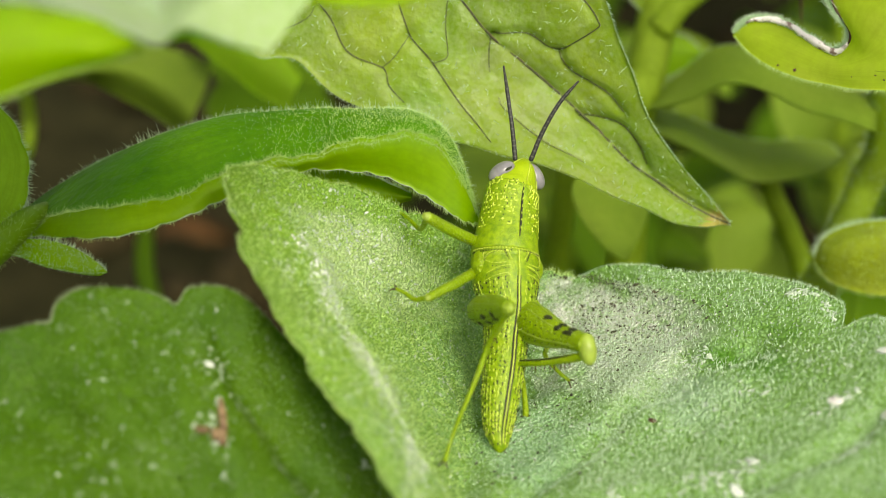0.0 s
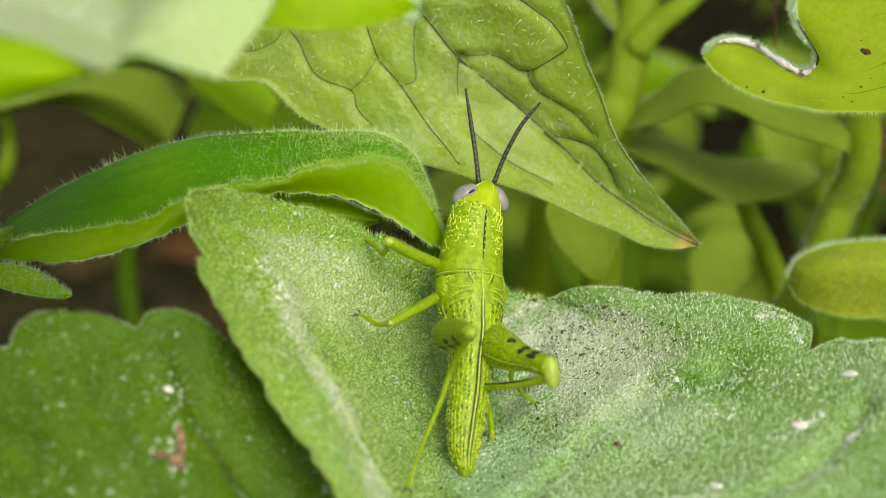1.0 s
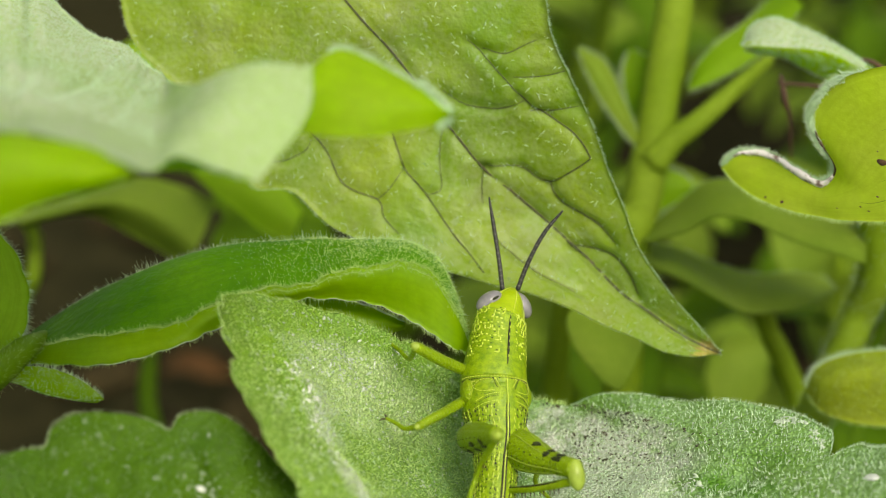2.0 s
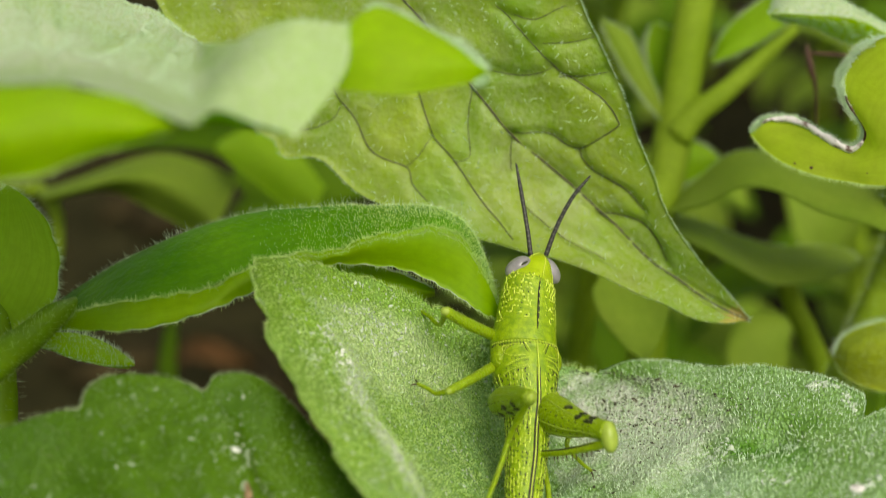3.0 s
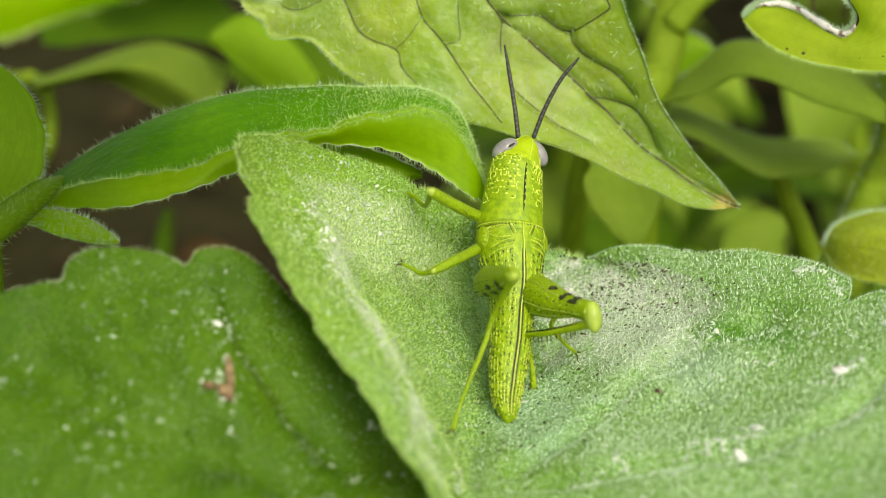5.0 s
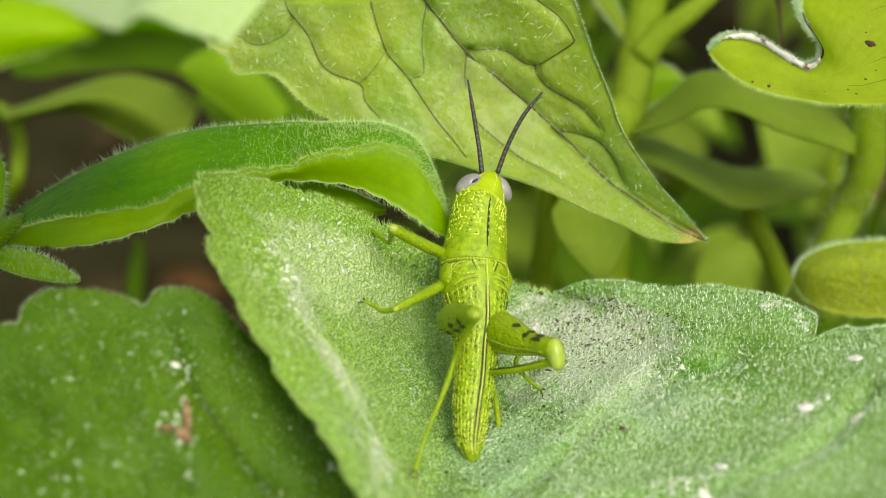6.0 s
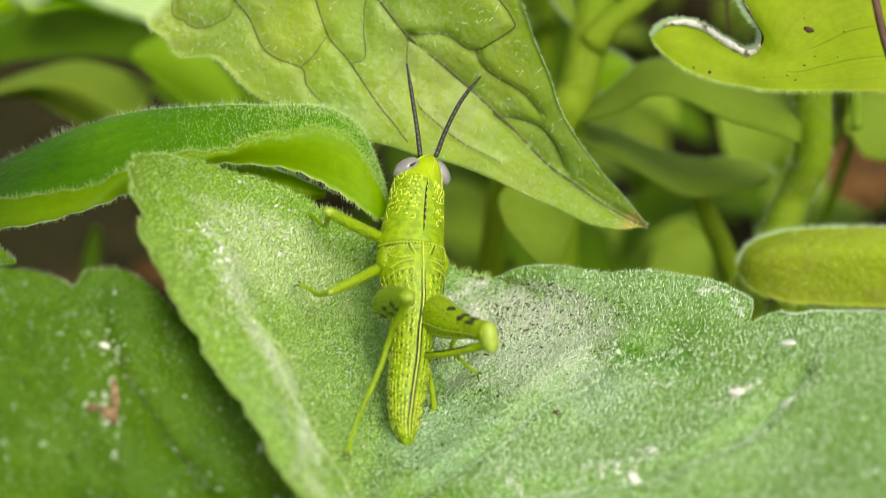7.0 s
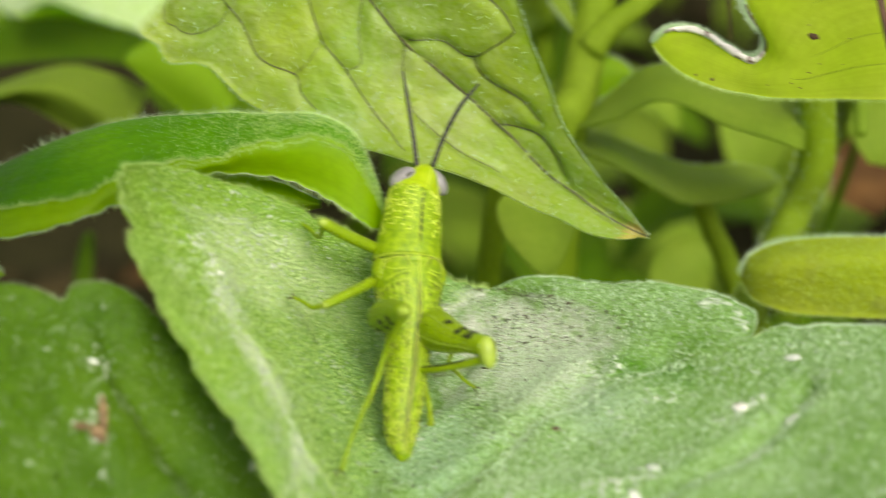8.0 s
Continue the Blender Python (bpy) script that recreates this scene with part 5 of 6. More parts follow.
    sh = Sheet(blade([(38.5, 47.8, 107.7), (39.9, 48.1, 108.4), (42.4, 48.7, 109.7), (44.4, 49, 110.3)], 3.2, (0, -0.7, 0.6), base_width=0.6), 40, 6, lump=(0.3, 0.25))
    sh.mesh("leaf", BACK_LEAF, BACK_LEAF, plant, "", foot, 0.4)
    tube("petiole", [(30.4, 34, 76), (37, 52, 92), (39, 50, 107)], [0.7, 0.5, 0.4], DARK_LEAF, plant, foot)
    foot = (4, 36, 0)
    plant = thing("seedling", "seedling with a drooping dull green leaf", "plant", foot)
    line = [(8.1, 28.6, 111.8), (8.4, 25.8, 110.8), (8.8, 23.1, 109.9), (9.4, 20.1, 108.6)]
    tube("stem", [foot, (4, 38, 60), (6, 34, 108), line[0]], [1.6, 1.3, 1.0, 0.6], STEM_BACK, plant, foot)
    sh = Sheet(blade(line, 3.1, (0.2, -0.9, 0.3), base_width=0.7), 50, 8, lump=(0.3, 0.3))
    sh.mesh("leaf", BACK_LEAF, BACK_LEAF, plant, "", foot, 0.4)
    foot = (-72, 96, 0)
    plant = thing("leafy_plant", "shaded green plant with arching leaves", "plant", foot)
    tube("stem", [foot, (-70, 92, 60), (-56, 72, 98), (-45, 58, 107.4)], [2.0, 1.8, 1.2, 0.7], STEM_BACK, plant, foot)
    sh = Sheet([[(-45, 57.5, 107.4), (-41.2, 58, 108.5), (-37.1, 58.7, 109.9), (-32.9, 59, 110.5), (-28.7, 58.6, 109.7), (-25.6, 58, 108.3)], [(-43, 51.7, 109), (-39.6, 52.4, 109.7), (-35.8, 53.2, 110.4), (-32.1, 53.4, 110), (-28.8, 53, 108.1), (-26.9, 52.5, 106.1)], [(-43.2, 55.1, 106.9), (-40, 55.5, 107.8), (-36.7, 55.5, 107.8), (-33.3, 54.8, 106.3), (-30.5, 54.1, 104.9), (-28.5, 53.5, 103.5)]], 60, 10, lump=(0.3, 0.2))
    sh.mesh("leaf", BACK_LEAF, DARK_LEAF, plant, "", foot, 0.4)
    tube("petiole", [(-45.3, 59.4, 106.8), (-43.8, 58.8, 105.4), (-43.4, 57.7, 103.1), (-44.1, 56.3, 100)] + [(-50, 64, 92)], [0.8, 0.7, 0.7, 0.8, 0.9], STEM_BACK, plant, foot)
    sh = Sheet(lens_blade([(-27.5, 57.4, 111.9), (-26.3, 56.7, 113.2), (-23.7, 55.9, 114.6), (-19.9, 53.9, 113.2), (-16.8, 51.2, 110.3)], [(-27.2, 55.3, 112.1), (-25.7, 53.8, 111.3), (-23.3, 52.2, 110.1), (-20.8, 50.5, 108.8), (-17.8, 49, 108)], 0.9), 60, 8, lump=(0.3, 0.2))
    sh.mesh("leaf", MID_LEAF, MID_LEAF, plant, "", foot, 0.4)
    tube("petiole", [(-34.9, 70.3, 87.5), (-35.3, 69, 84.7), (-35.5, 67.7, 81.9), (-35.7, 62.8, 71.4)] + [(-60, 80, 60)], [0.5, 0.9, 1.0, 1.1, 1.4], DARK_LEAF, plant, foot)
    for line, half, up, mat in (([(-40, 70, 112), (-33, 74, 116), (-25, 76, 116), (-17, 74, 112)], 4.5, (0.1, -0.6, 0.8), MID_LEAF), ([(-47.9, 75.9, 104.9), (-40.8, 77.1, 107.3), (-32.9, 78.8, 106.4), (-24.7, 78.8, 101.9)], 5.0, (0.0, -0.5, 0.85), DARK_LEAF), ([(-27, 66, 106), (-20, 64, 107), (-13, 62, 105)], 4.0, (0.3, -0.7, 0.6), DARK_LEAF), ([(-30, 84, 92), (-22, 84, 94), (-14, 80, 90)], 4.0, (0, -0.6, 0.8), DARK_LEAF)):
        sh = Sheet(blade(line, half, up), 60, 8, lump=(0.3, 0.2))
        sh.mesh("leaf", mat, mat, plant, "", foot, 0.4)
    # dense growth further off
    kinds = []
    for k in range(3):
        plant = thing("bushy_plant", "dense low green plant with soft oval leaves in shade", "plant", (0, 0, 0), "plants behind")
        top = 95 + 12 * k
        tube("stem", [(0, 0, 0), (3, 2, top * 0.5), (0, -2, top)], [2.2, 1.8, 0.9], STEM_BACK, plant)
        for n in range(13):
            z = top * (0.3 + 0.7 * n / 12)
            a = n * 2.4 + k
            l = rng.uniform(20, 34) * (1.15 - 0.5 * n / 12)
            d = np.array([np.cos(a), np.sin(a), 0])
            root = np.array([1.0, 0, z])
            line = [root, root + d * l * 0.4 + (0, 0, 4), root + d * l * 0.8 + (0, 0, 3), root + d * l + (0, 0, rng.uniform(-5, 1))]
            sh = Sheet(blade(line, l * 0.27, (0, 0, 1)), 24, 3, face=(0, 0, 1), lump=(0.8, 0.1), seed=n)
            # every second leaf takes the green darkened for shade
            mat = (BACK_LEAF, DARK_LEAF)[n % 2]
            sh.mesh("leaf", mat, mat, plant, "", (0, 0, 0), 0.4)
        kinds.append(plant)
    spots = []
    for row, y in enumerate((92, 125, 165, 210, 265, 330, 410, 500)):
        step = 34 + row * 6
        count = int((150 + 0.9 * y) / step)
        for n in range(count):
            spots.append(((n - count / 2 + 0.5) * step + rng.uniform(-9, 9), y + rng.uniform(-10, 10), rng.uniform(0, 360), rng.uniform(0.8, 1.1)))
    spots = [q for q in spots if not (-160 < q[0] < 2 and q[1] < 420) and not (46 < q[0] < 100 and q[1] < 186)]
    for n, (x, y, a, k) in enumerate(spots):
        m = Matrix.Translation(Vector((x, y, -1)) * MM) @ Matrix.Rotation(radians(a), 4, "Z")
        if n < 3:
            kinds[n].matrix_world = m
        else:
            copy_thing(kinds[n % 3], m)


build_back_plants()


# ---- twigs and a scrap ----
def build_twigs():
    a, b, c = [(21.9, 31.4, 129.4), (23.9, 30.3, 129.6), (26.2, 29.3, 129.7), (31.1, 28.2, 129.7)], [(22.1, 31.6, 130), (22.4, 30.9, 128.4), (23, 31.1, 126.5), (23.5, 31.7, 123)], [(26.6, 4.1, 137.4), (27.1, 3.2, 135.6), (27.6, 2.3, 133.7), (28.4, 1, 131.3), (29.5, -0.3, 127.4)]
    twig = thing("dry_twig", "thin forked brown dry twig among the stems", "twig", (70, 50, 0))
    main = [(70, 50, 0), (62, 45, 90), a[3], a[2], a[1], a[0]]
    tube("shoot", main, [1.0, 0.5, 0.2, 0.14, 0.17, 0.12], BARK, twig, (70, 50, 0), rings=50, sides=8)
    tube("side_shoot", b, [0.14, 0.3, 0.14, 0.06], BARK, twig, (70, 50, 0), sides=8)
    twig = thing("red_stalk", "slender red-brown dry stalk", "twig", (45, 12, 0))
    tube("stalk", c + [(40, 10, 60), (45, 12, 0)], [0.22, 0.25, 0.27, 0.3, 0.34, 0.5, 0.7], BARK, twig, (45, 12, 0), rings=50, sides=8)
    line = [(62.4, 165.9, 40.2), (66.1, 169.4, 42.8), (70.4, 172.8, 45.4), (75.1, 176.3, 48.1)]
    p = np.array(line[1])
    sh = Sheet(blade(line, 4.6, (0, -0.7, 0.7), 0.1, base_width=0.8), 40, 8, lump=(1.2, 0.25))
    ob = sh.mesh("petal", SCRAP, SCRAP, None, "", tuple(p), 0.2)
    ob.location = Vector(p) * MM
    tagged(ob, "pale blue-white fallen flower petal caught among the stems", "petal")

    line = [(45.4, 72.6, 90.2), (47, 73.8, 92.8), (49.5, 74.4, 94), (51.6, 74.7, 94.7)]
    p = np.array(line[1])
    sh = Sheet(blade(line, 4.5, (0, -0.7, 0.7), 0.2, base_width=0.6), 40, 8, lump=(1.2, 0.25))
    ob = sh.mesh("dead_leaf", DEAD, DEAD, None, "", tuple(p), 0.2)
    ob.location = Vector(p) * MM
    tagged(ob, "crumpled brown dead leaf caught among the stems", "dead leaf")
    c = np.array([(-51.9, 211, 6)][0])
    line = [c + (-7, 3, 1), c + (-2, 0, 4), c + (3, -1, 3), c + (8, 2, 0)]
    sh = Sheet(blade(line, 2.6, (0.2, -0.5, 0.85), 0.5), 40, 8, lump=(1.0, 0.3))
    ob = sh.mesh("dead_leaf", DEAD, DEAD, None, "", tuple(c), 0.3)
    ob.location = Vector(c) * MM
    tagged(ob, "curled orange-brown dead leaf lying on the soil", "dead leaf")


build_twigs()



def build_debris():
    """Bits lying on the leaves."""
    def lay(sheet, name, at, size, mat, label, category, long=1.6, turn=0.0, high=0.3):
        p, n = sheet.at(*at)
        x = unit(np.cross(n, (math.sin(turn), math.cos(turn), 0.3)))
        v, f = blob_points((0, 0, 0), (x * size * long, np.cross(n, x) * size, n * size * high), rng, 0.3, 6, 10)
        ob = mesh_part(name, v, f, mat)
        ob.location = Vector(p + n * size * high * 0.6) * MM
        return tagged(ob, label, category)

    lay(BIG, "seed", [(0.372, 0.625)][0], 0.17, SPECK, "tiny dark brown seed husk on a leaf", "seed", 1.8, 0.6)
    lay(BIG, "bract_scrap", [(0.417, 0.817)][0], 0.3, DRY_EDGE, "pinkish dry plant scrap on a leaf", "plant scrap", 2.2, 0.9)
    lay(BIG, "white_flake", [(0.322, 0.867)][0], 0.42, FLAKE_WHITE, "white flaky droplet dried on a leaf", "flake", 1.15, 0.2, 0.45)
    lay(BIG, "white_flake", [(0.43, 0.93)][0], 0.34, FLAKE_WHITE, "white flaky droplet dried on a leaf", "flake", 1.8, 0.9)
    for at in [(0.246, 0.7), (0.302, 0.717)]:
        lay(BIG, "white_flake", at, 0.26, FLAKE_WHITE, "white flaky droplet dried on a leaf", "flake", 2.2, 1.0)
    lay(LOW, "white_flake", [(0.673, 0.458), (0.226, 0.725), (0.879, 0.525)][0], 0.22, FLAKE_WHITE, "white flaky droplet dried on a leaf", "flake", 1.4, 0.3)
    pts = [(0.693, 0.6), (0.668, 0.683), (0.608, 0.683), (0.714, 0.708)]
    p, n = LOW.at(*pts[1])
    bract = thing("dry_bract", "rusty brown torn bract stuck on a green leaf", "plant scrap", tuple(p))
    for k, (a, b, w) in enumerate(((0, 3, 0.22), (2, 1, 0.2), (1, 3, 0.3))):
        (p1, n1), (p2, n2) = LOW.at(*pts[a]), LOW.at(*pts[b])
        line = [p1 + n1 * 0.35, (p1 + p2) / 2 + n1 * 0.3, p2 + n2 * 0.12]
        Sheet(blade(line, w, n1, 0.2, base_width=0.3), 20, 3, face=n1, lump=(0.22, 2.6)).mesh("scale", RUST, RUST, bract, "", tuple(p), 0.1)


build_debris()

INSECT_BASE = (0.0, -3.0, 112.0)


# ---- the grasshopper ----
def build_insect():
    base = INSECT_BASE
    bug = thing("grasshopper", "yellow-green young grasshopper with grey eyes clinging to a leaf", "insect", base)
    axis = [(-1.1, -8.4, 110.9), (-1.1, -8, 111.3), (-1.2, -7.1, 112.1), (-1.1, -5.8, 113.4), (-0.9, -4.4, 114.6), (-0.8, -2.9, 115.7), (-0.7, -1.4, 116.9), (-0.8, -0.1, 117.9), (-0.9, 1.1, 118.8), (-0.9, 1.7, 119.4), (-0.7, 3.2, 120.7), (-0.5, 4.5, 122), (-0.3, 5, 122.4), (0.1, 5.8, 123), (0.3, 6.4, 123.3), (0.4, 6.7, 123.4)]
    half = [0.15, 0.55, 0.98, 1.2, 1.3, 1.4, 1.68, 2.1, 2.2, 2.1, 1.86, 1.68, 1.52, 1.02, 0.5, 0.22]
    n = 181
    c = spline(axis, n)
    r = np.interp(np.linspace(0, 1, n), np.linspace(0, 1, len(half)), half)
    tan = unit(np.gradient(c, axis=0))
    seen = unit(np.array([0.05, -0.85, 0.5]))
    d0 = unit(seen - tan * (tan @ seen)[:, None])
    e0 = np.cross(d0, tan)
    tw = radians(-18)
    d = d0 * math.cos(tw) + e0 * math.sin(tw)
    e = e0 * math.cos(tw) - d0 * math.sin(tw)

    def skin(i, a, out=0.0, f=0.0):
        """A point of the body's skin: station i along it, angle a from the back's midline."""
        i = np.clip(i, 0, n - 1.001)
        k = int(i)
        g = i - k
        cc, rr = c[k] * (1 - g) + c[k + 1] * g, r[k] * (1 - g) + r[k + 1] * g
        way = d[k] * math.cos(a) + e[k] * math.sin(a)
        return cc + way * (rr * (1 + f) + out), way, tan[k]

    def section(name, i0, i1, mat, label, seg=0.0, swell=0.0, ridge=0.0, sides=36, count=0):
        rings = max(int((i1 - i0)) + 1, 6)
        verts = []
        for i in np.linspace(i0, i1, rings):
            f = swell
            if count:
                f += seg * (abs(math.sin(math.pi * count * (i - i0) / (i1 - i0))) ** 0.5 - 0.7)
            for j in range(sides):
                a = 2 * math.pi * j / sides
                b = min(a, 2 * math.pi - a)
                verts.append(skin(i, a, 0, f + ridge * math.exp(-(b / 0.22) ** 2))[0])
        faces = [[i * sides + j, i * sides + (j + 1) % sides, (i + 1) * sides + (j + 1) % sides, (i + 1) * sides + j] for i in range(rings - 1) for j in range(sides)]
        verts += [skin(i0, 0)[0] * 0 + c[int(i0)], c[min(int(i1), n - 1)]]
        m = rings * sides
        faces += [[(j + 1) % sides, j, m] for j in range(sides)]
        faces += [[(rings - 1) * sides + j, (rings - 1) * sides + (j + 1) % sides, m + 1] for j in range(sides)]
        return mesh_part(name, verts, faces, mat, bug, label, base)

    at = lambda k: k * (n - 1) / (len(half) - 1)
    abdomen = section("abdomen", 0, at(7.0), SHELL, "slender segmented yellow-green abdomen", 0.022, 0, 0.04, count=9)
    thorax = section("thorax", at(6.6), at(9.0), SHELL, "", 0.03, 0.0, 0.03, count=2)
    pronotum = section("pronotum", at(8.75), at(11.4), SHELL, "saddle-shaped collar with rows of yellow beads", 0.012, 0.03, 0.05, count=3)
    head = section("head", at(11.2), n - 1, HEAD_GREEN, "smooth yellow-green slanting head", 0, 0.0, 0.02)

    for side in (-1, 1):
        p, way, tg = skin(at(7.75), side * 1.35, -0.35)
        v, f = blob_points(p, (tg * 0.95, np.cross(way, tg) * 0.75, way * 0.62), rng, 0.02, 10, 14)
        mesh_part("hip", v, f, LEG_GREEN, thorax, "bulging leg base", base)

    def bead(i, a, l, w, h, f=0.02, turn=0.0):
        p, way, tg = skin(i, a, 0, f)
        s = np.cross(way, tg)
        x, y = tg * math.cos(turn) + s * math.sin(turn), s * math.cos(turn) - tg * math.sin(turn)
        return blob_points(p, (x * l, y * w, way * h), None, 0, 4, 6)

    yellow, black = [], []
    # collar: broken cross rows of yellow dashes joined by short lengthwise ones, and dark stitches at its hind edge
    for row_, i in enumerate(np.linspace(at(9.55), at(11.35), 9)):
        a = -1.55
        while a < 1.55:
            l = rng.uniform(0.05, 0.16)
            if abs(a) > 0.08 and rng.random() < (0.9 if row_ > 1 else 0.5):
                yellow.append(bead(i + rng.uniform(-0.5, 0.5), a + l / 2, rng.uniform(0.055, 0.08), l * 0.55 * r[int(i)], 0.04, 0.03, rng.uniform(-0.15, 0.15)))
                if rng.random() < 0.5:
                    yellow.append(bead(i + 1.1, a + l * rng.choice([0.0, 1.0]), rng.uniform(0.12, 0.2), 0.055, 0.04, 0.03))
            if rng.random() < 0.3:
                black.append(bead(i + 1.2 + rng.uniform(-0.3, 0.3), a + l / 2, rng.uniform(0.035, 0.06), rng.uniform(0.03, 0.07), 0.02, 0.03))
            a += l + rng.uniform(0.03, 0.08)
    for a in np.linspace(-1.5, 1.5, 33):
        yellow.append(bead(at(8.74), a, 0.05, 0.075, 0.04, 0.035))
        if rng.random() < 0.85:
            black.append(bead(at(8.6), a + 0.03, 0.055, 0.06, 0.04, 0.03))
    # thorax: curved pale lines that frame the small wing pads
    for side in (-1, 1):
        for path in (((8.45, 0.22), (8.3, 0.5), (8.0, 0.85), (7.75, 1.0)), ((8.5, 0.95), (8.1, 1.05), (7.7, 1.0), (7.45, 0.75), (7.4, 0.35)), ((8.35, 0.35), (7.9, 0.3), (7.55, 0.2)), ((7.3, 0.25), (7.25, 0.6), (7.1, 1.0)), ((8.5, 1.25), (7.9, 1.3), (7.3, 1.25)), ((7.0, 0.3), (6.95, 0.7), (6.85, 1.1))):
            pts = spline([(at(u), v, 0) for u, v in path], 14)
            for k_, (u, v, _) in enumerate(pts[:-1]):
                du, dv = (pts[k_ + 1][0] - u) * 0.1, (pts[k_ + 1][1] - v) * r[int(u)]
                yellow.append(bead((u + pts[k_ + 1][0]) / 2, side * (v + pts[k_ + 1][1]) / 2, max(math.hypot(du, dv) * 0.5, 0.05), 0.034, 0.03, 0.022, side * math.atan2(dv, du)))
                if rng.random() < 0.75:
                    black.append(bead(u - 1.3, side * (v + 0.05), 0.035, 0.04, 0.025, 0.022))
    # abdomen: lengthwise rows, pale streaks and small black dots in turn
    for k, a in enumerate(np.arange(0.26, 1.7, 0.1)):
        for side in (-1, 1):
            for i in np.linspace(at(0.9), at(6.9), 62):
                if r[int(i)] < 0.7 and k % 3:
                    continue
                b = side * (a * 1.1 + rng.uniform(-0.03, 0.03))
                if k % 2 == 0 and rng.random() < 0.62:
                    yellow.append(bead(i + rng.uniform(-0.5, 0.5), b, rng.uniform(0.07, 0.16), rng.uniform(0.035, 0.055), 0.03, 0.012, rng.uniform(-0.12, 0.12)))
                elif k % 2 and rng.random() < 0.62:
                    black.append(bead(i + rng.uniform(-0.6, 0.6), b, rng.uniform(0.05, 0.1), rng.uniform(0.032, 0.052), 0.03, 0.012))
    # the line along the back: dark, with a pale core on the abdomen
    for off in (-1, 1):
        pts = [skin(i, off * 0.10 / max(r[int(i)], 0.6), 0.0, 0.045)[0] for i in np.linspace(at(0.9), at(6.9), 14)]
        tube("back_line", pts, [0.02, 0.06, 0.065, 0.055, 0.02], BEAD_BLACK, abdomen, base, "thin black line along the back", sides=6, rings=40)
    pts = [skin(i, 0.0, 0.02, 0.045)[0] for i in np.linspace(at(0.9), at(8.5), 16)]
    tube("back_stripe", pts, [0.02, 0.05, 0.05, 0.05, 0.04], BEAD_YELLOW, abdomen, base, "pale stripe along the back", sides=6, rings=40)
    pts = [skin(i, 0.03, 0.0, 0.085)[0] for i in np.linspace(at(9.2), at(11.25), 14)]
    tube("back_line", pts, [0.03, 0.085, 0.075, 0.06, 0.03], BEAD_BLACK, pronotum, base, "thin black line along the back", sides=6, rings=40)
    for i in np.linspace(at(9.5), at(11.1), 7):
        yellow.append(bead(i, 0.03, 0.12, 0.03, 0.05, 0.12))
    v, f = joined(yellow)
    mesh_part("bead_pattern", v, f, BEAD_YELLOW, pronotum, "rows of raised yellow beads", base, kind="stuff")
    v, f = joined(black)
    mesh_part("dot_pattern", v, f, BEAD_BLACK, abdomen, "rows of small black dots", base, kind="stuff")
    # eyes, half sunk into the sides of the head
    right_, up_ = np.array([1.0, 0, 0]), np.array([0, 0.45, 0.89])
    back_ = np.cross(up_, right_)
    for p, (cx, cy), half_ in (([(-1.2, 5, 123.4)][0], (0.82, 0.57), (0.95, 0.58, 0.7)), ([(1, 6.1, 122.6)][0], (0.5, -0.86), (0.95, 0.55, 0.75))):
        long, wide = right_ * cx + up_ * cy, up_ * cx - right_ * cy
        v, f = blob_points(p, (long * half_[0], wide * half_[1], np.cross(long, wide) * half_[2]), None, 0, 18, 26)
        eye = mesh_part("eye", v, f, EYE_GREY, head, "glossy pale grey compound eye", base)
    p = np.array([(-0.82, 4.55, 123.85)][0])
    v, f = blob_points(p, ((right_ * 0.85 + up_ * 0.5) * 0.3, (up_ * 0.85 - right_ * 0.5) * 0.09, np.array([0, -0.1, 0.05])), None, 0, 8, 12)
    mesh_part("pupil_spot", v, f, BEAD_BLACK, head, "dark spot in the eye", base)
    # keels of the head
    for a0, a1 in ((0.0, 0.02), (-0.9, -1.25), (0.9, 1.25)):
        pts = [skin(i, a0 + (a1 - a0) * (at(14.6) - i) / (at(14.6) - at(11.6)), 0.0, 0.03)[0] for i in np.linspace(at(14.6), at(11.6), 9)]
        tube("keel", pts, [0.02, 0.04, 0.035, 0.02], BEAD_YELLOW, head, base, "pale raised keel", sides=6, rings=30)
    # antennae: short rings, dark with pale joints
    for pts in ([(-0.3, 6.4, 123.6), (-0.5, 7.2, 125.1), (-0.8, 8.4, 126.7), (-1.2, 9.9, 128.7)], [(0.7, 6.4, 123.6), (1.4, 7.1, 125.3), (2.4, 7.7, 127.1), (3.6, 8.2, 128.5)]):
        line = spline(pts, 45)
        radii = np.interp(np.arange(45), [0, 5, 35, 44], [0.16, 0.15, 0.125, 0.06])
        dark, _ = tube("antenna", line, radii, ANTENNA_BLACK, head, base, "thin black ringed antenna", rings=90, sides=8)
        rings_ = []
        for q in range(2, 44, 3):
            way = unit(line[q + 1] - line[q - 1])
            v, f, _ = tube_points([line[q] - way * 0.04, line[q] + way * 0.04], [radii[q] + 0.012] * 2, 8, 2)
            rings_.append((v, f))
        v, f = joined(rings_)
        mesh_part("antenna_rings", v, f, ANTENNA_GREY, dark, "pale joints", base)

    def leg(name, upper, lower, r_up, r_low, foot=None, spines=0, marks=False, side=1):
        """A leg: thigh, shin with spines, jointed foot."""
        thigh, shape = tube(name, upper, r_up, LEG_GREEN, bug, base, "", rings=40, sides=18)
        shin, low = tube("shin", lower, r_low, LEG_GREEN, thigh, base, "", rings=36, sides=10)
        u1, l0 = np.array(upper[-1]), np.array(lower[0])
        k0 = r_up[-1] * 1.08
        way = unit(l0 - u1) if np.linalg.norm(l0 - u1) > 0.3 else unit(u1 - np.array(upper[-2]))
        x0 = unit(np.cross(way, (0.3, -0.8, 0.5)))
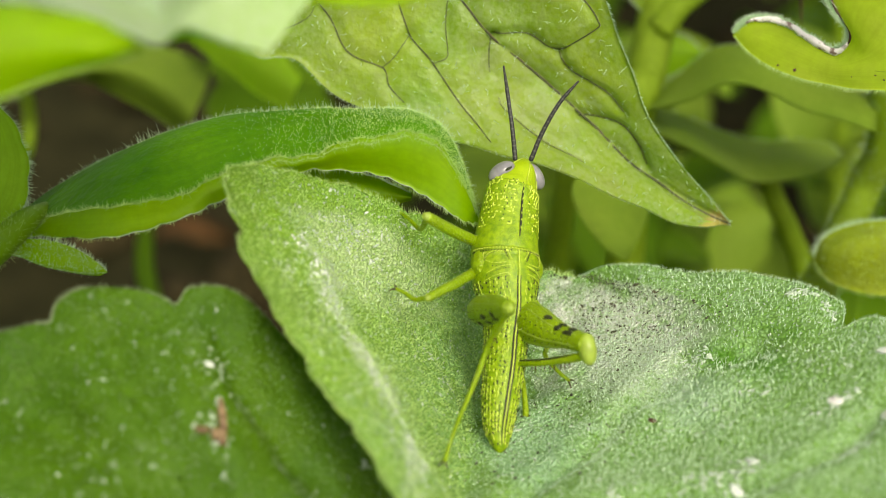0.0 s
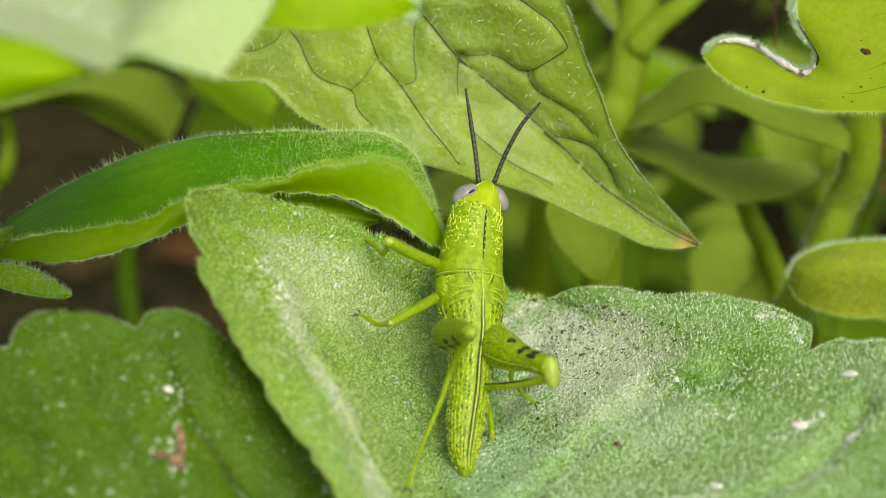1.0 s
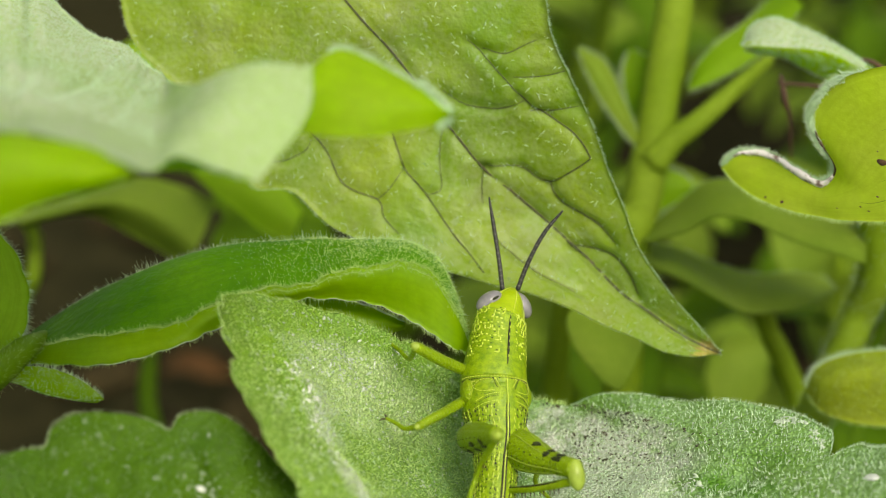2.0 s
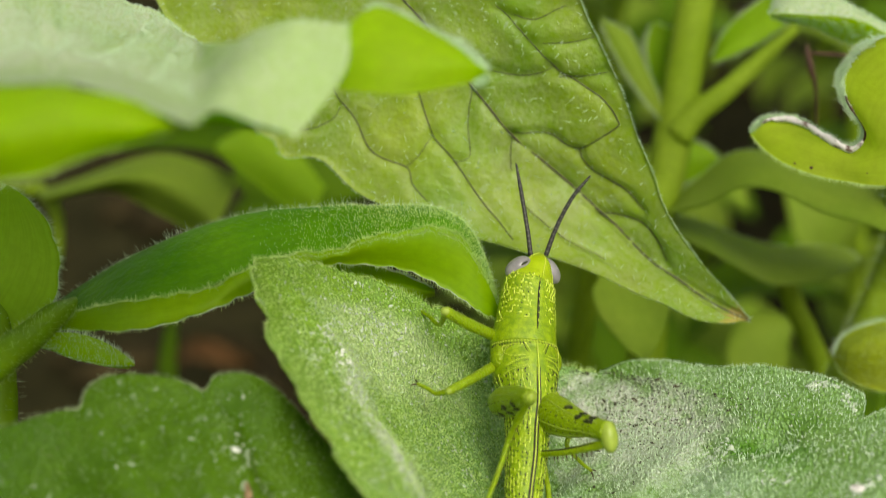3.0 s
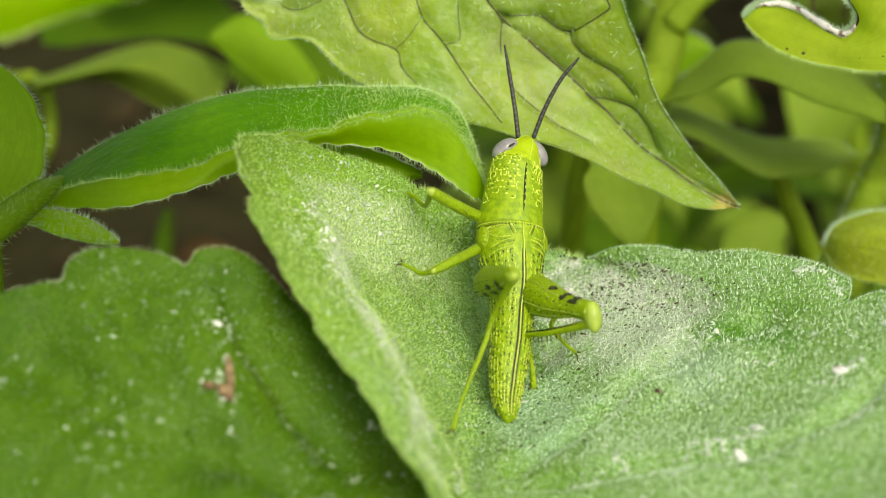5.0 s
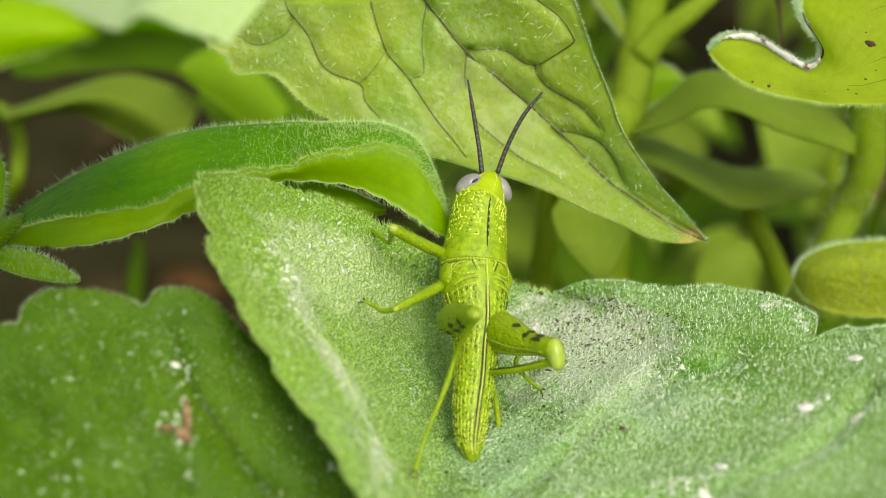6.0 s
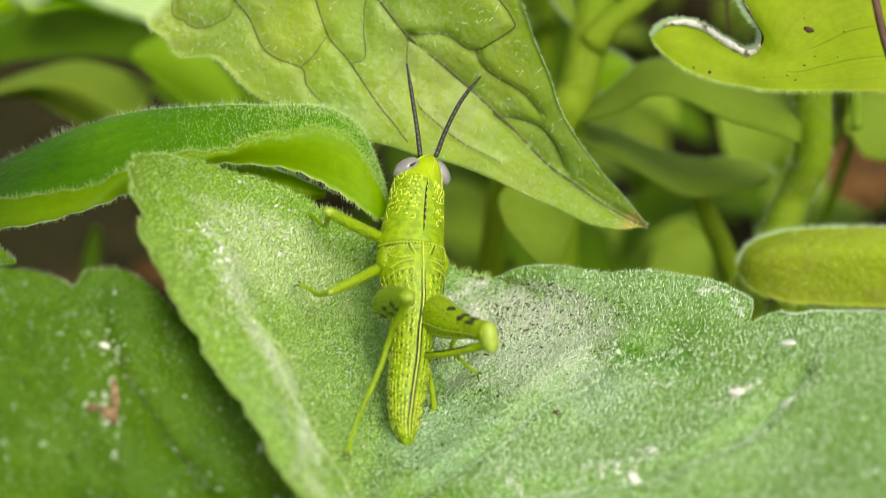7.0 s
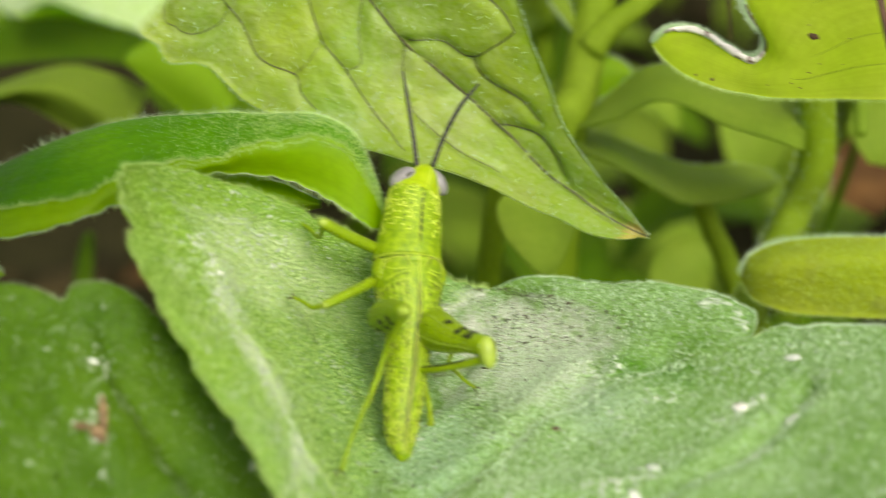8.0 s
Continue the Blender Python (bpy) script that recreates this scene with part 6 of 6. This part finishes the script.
        roots = np.array([shape[0][j] + (shape[2][j] * math.cos(q) - shape[3][j] * math.sin(q)) * shape[4][j] for j in range(2, 38, 2) for q in np.arange(0, 6.2, 1.1) + j])
        hair_mesh("bristles", roots, roots - np.repeat(shape[0][2:38:2], 6, 0) + rng.normal(0, 0.1, roots.shape), 0.16, 0.01, HAIR_GREEN, thigh, base)
        v, f = blob_points((u1 + l0) / 2, (x0 * k0 * 0.8, np.cross(way, x0) * k0 * 0.85, way * (k0 + np.linalg.norm(l0 - u1) * 0.45)), rng, 0.03, 10, 14)
        mesh_part("knee", v, f, KNEE, thigh, "pale swollen knee joint", base)
        if spines:
            c2, t2, d2, e2, r2 = low
            roots, ways = [], []
            for q in range(spines):
                j = int(8 + q * 22 / spines)
                for s in (-0.4, 0.4):
                    roots.append(c2[j])
                    ways.append(np.array([0.05, -0.15, -1.0]) + e2[j] * s * 0.3)
            hair_mesh("spines", roots, ways, 0.7, 0.075, SPECK, thigh, base, "row of short dark spines on the shin")
            if side > 0:
                ridge = [np.array(p) + np.array([0, -0.12, 0.26]) for p in lower]
                tube("shin_line", ridge, [0.03, 0.08, 0.08, 0.04], BEAD_BLACK, thigh, base, "dark line along the shin", sides=6)
        end = foot if foot else [lower[-1]]
        if foot:
            tube("foot", foot, [r_low[-1], r_low[-1] * 0.8, r_low[-1] * 1.1], LEG_GREEN, thigh, base, "", rings=20, sides=10)
        tip = np.array(end[-1])
        before = np.array((foot or lower)[-2])
        way = unit(tip - before)
        side_ = unit(np.cross(way, (0, -0.5, 0.85)))
        claws = []
        for s in (-1, 1):
            v, f, _ = tube_points([tip - way * 0.1, tip + way * 0.2 + side_ * s * 0.18, tip + way * 0.32 + side_ * s * 0.3 - np.array([0, 0, 0.12])], [0.08, 0.06, 0.02], 6, 8)
            claws.append((v, f))
        v, f = joined(claws)
        mesh_part("claws", v, f, VEIN_DARK, thigh, "two small dark claws", base)
        if marks:
            c1, t1, d1, e1, r1 = shape
            spots = []
            for j in (20, 26, 32):
                for a in ((0.0, 0.6) if j > 25 else (0.4,)):
                    way = d1[j] * math.cos(a * side + 0.5 * side) - e1[j] * math.sin(a * side + 0.5 * side)
                    spots.append(blob_points(c1[j] + way * r1[j] + t1[j] * rng.uniform(-0.2, 0.2), (t1[j] * rng.uniform(0.3, 0.5), np.cross(way, t1[j]) * rng.uniform(0.16, 0.3), way * 0.05), rng, 0.3, 5, 8))
            for j in range(6, 34, 3):
                for a in (-1.0, -0.55, 0.0):
                    way = d1[j] * math.cos(a) - e1[j] * math.sin(a)
                    spots.append(blob_points(c1[j] + way * r1[j], (t1[j] * 0.07, np.cross(way, t1[j]) * 0.05, way * 0.03), None, 0, 4, 6))
            for a in (-1.3, -0.7, 0.5, 1.2):
                line = [c1[j] + (d1[j] * math.cos(a) - e1[j] * math.sin(a)) * r1[j] for j in range(3, 37, 3)]
                tube("ridge", line, [0.02, 0.045, 0.045, 0.03], KNEE, thigh, base, "pale ridge", sides=6, rings=30)
            v, f = joined(spots)
            mesh_part("thigh_marking", v, f, BEAD_BLACK, thigh, "black blotches along the thigh", base, kind="stuff")

    leg("hind_leg", [(-2.8, -1.5, 116.8), (-2.1, -4.5, 118.7), (-1, -8.3, 121.1)], [(-1, -8.3, 121), (-2, -7.1, 117.9), (-2.7, -8, 116), (-3.6, -10.3, 114.9)], [0.35, 0.85, 0.98, 0.8, 0.45], [0.22, 0.18, 0.17, 0.14], [(-3.6, -10.3, 114.9), (-4.1, -11.3, 113.9), (-4.5, -12.4, 113)], 7, True, -1)
    leg("hind_leg", [(0.3, -1.7, 116.5), (1.8, -4.6, 117.3), (3.8, -7.5, 118.3)], [(3.9, -7.8, 117.7), (2.4, -6.8, 116.7), (1.1, -5.9, 115.9), (-0, -4.9, 115.2)], [1.25, 1.25, 1.0, 0.66, 0.62], [0.3, 0.26, 0.24, 0.2], [(-0, -4.9, 115.2), (0.4, -4.8, 113.2), (0.6, -5.2, 111.5)], 9, True, 1)
    leg("middle_leg", [(-2.9, 0, 118.7), (-4.4, -2.5, 119.1), (-5.7, -4.1, 119.2)], [(-5.7, -4.1, 119.2), (-6.5, -3.5, 118.7), (-7.1, -2.8, 118.7), (-7.7, -2.4, 118.8)], [0.34, 0.32, 0.27], [0.2, 0.15, 0.13, 0.11])
    leg("middle_leg", [(0.7, -0.2, 117.2), (1.7, -0.9, 115.9), (2.3, -1.8, 115.2)], [(2.3, -1.8, 115.2), (1.7, -3.1, 114.8), (2.5, -3.4, 113.8), (3.3, -3.3, 113)], [0.34, 0.32, 0.27], [0.2, 0.15, 0.13, 0.11])
    leg("front_leg", [(-2.6, 1.8, 119.9), (-4.4, 0.4, 121.5), (-5.9, -0.6, 122.9)], [(-5.9, -0.6, 122.9), (-6.3, 0.8, 121.3), (-7, 2.4, 121.1), (-7.7, 3.5, 121.1)], [0.36, 0.38, 0.34], [0.2, 0.15, 0.13, 0.11])
    return bug


INSECT = build_insect()


# ---- motion ----
def motions():
    # the insect sways slightly on its feet, its head to one side and back
    axis = Vector((0.05, -0.85, 0.5))
    rows = []
    for t, a in ((0.0, 1.7), (0.5, 2.1), (1.0, 0.8), (1.5, 0.7), (2.8, 0.1), (3.5, 0.0), (4.2, 0.0), (5.3, -0.1), (6.5, -0.2), (7.0, -0.3), (8.0, -0.3)):
        rows.append((t, Matrix.Translation(Vector(INSECT_BASE) * MM) @ Matrix.Rotation(radians(-a), 4, axis)))
    walk(INSECT, rows)


motions()
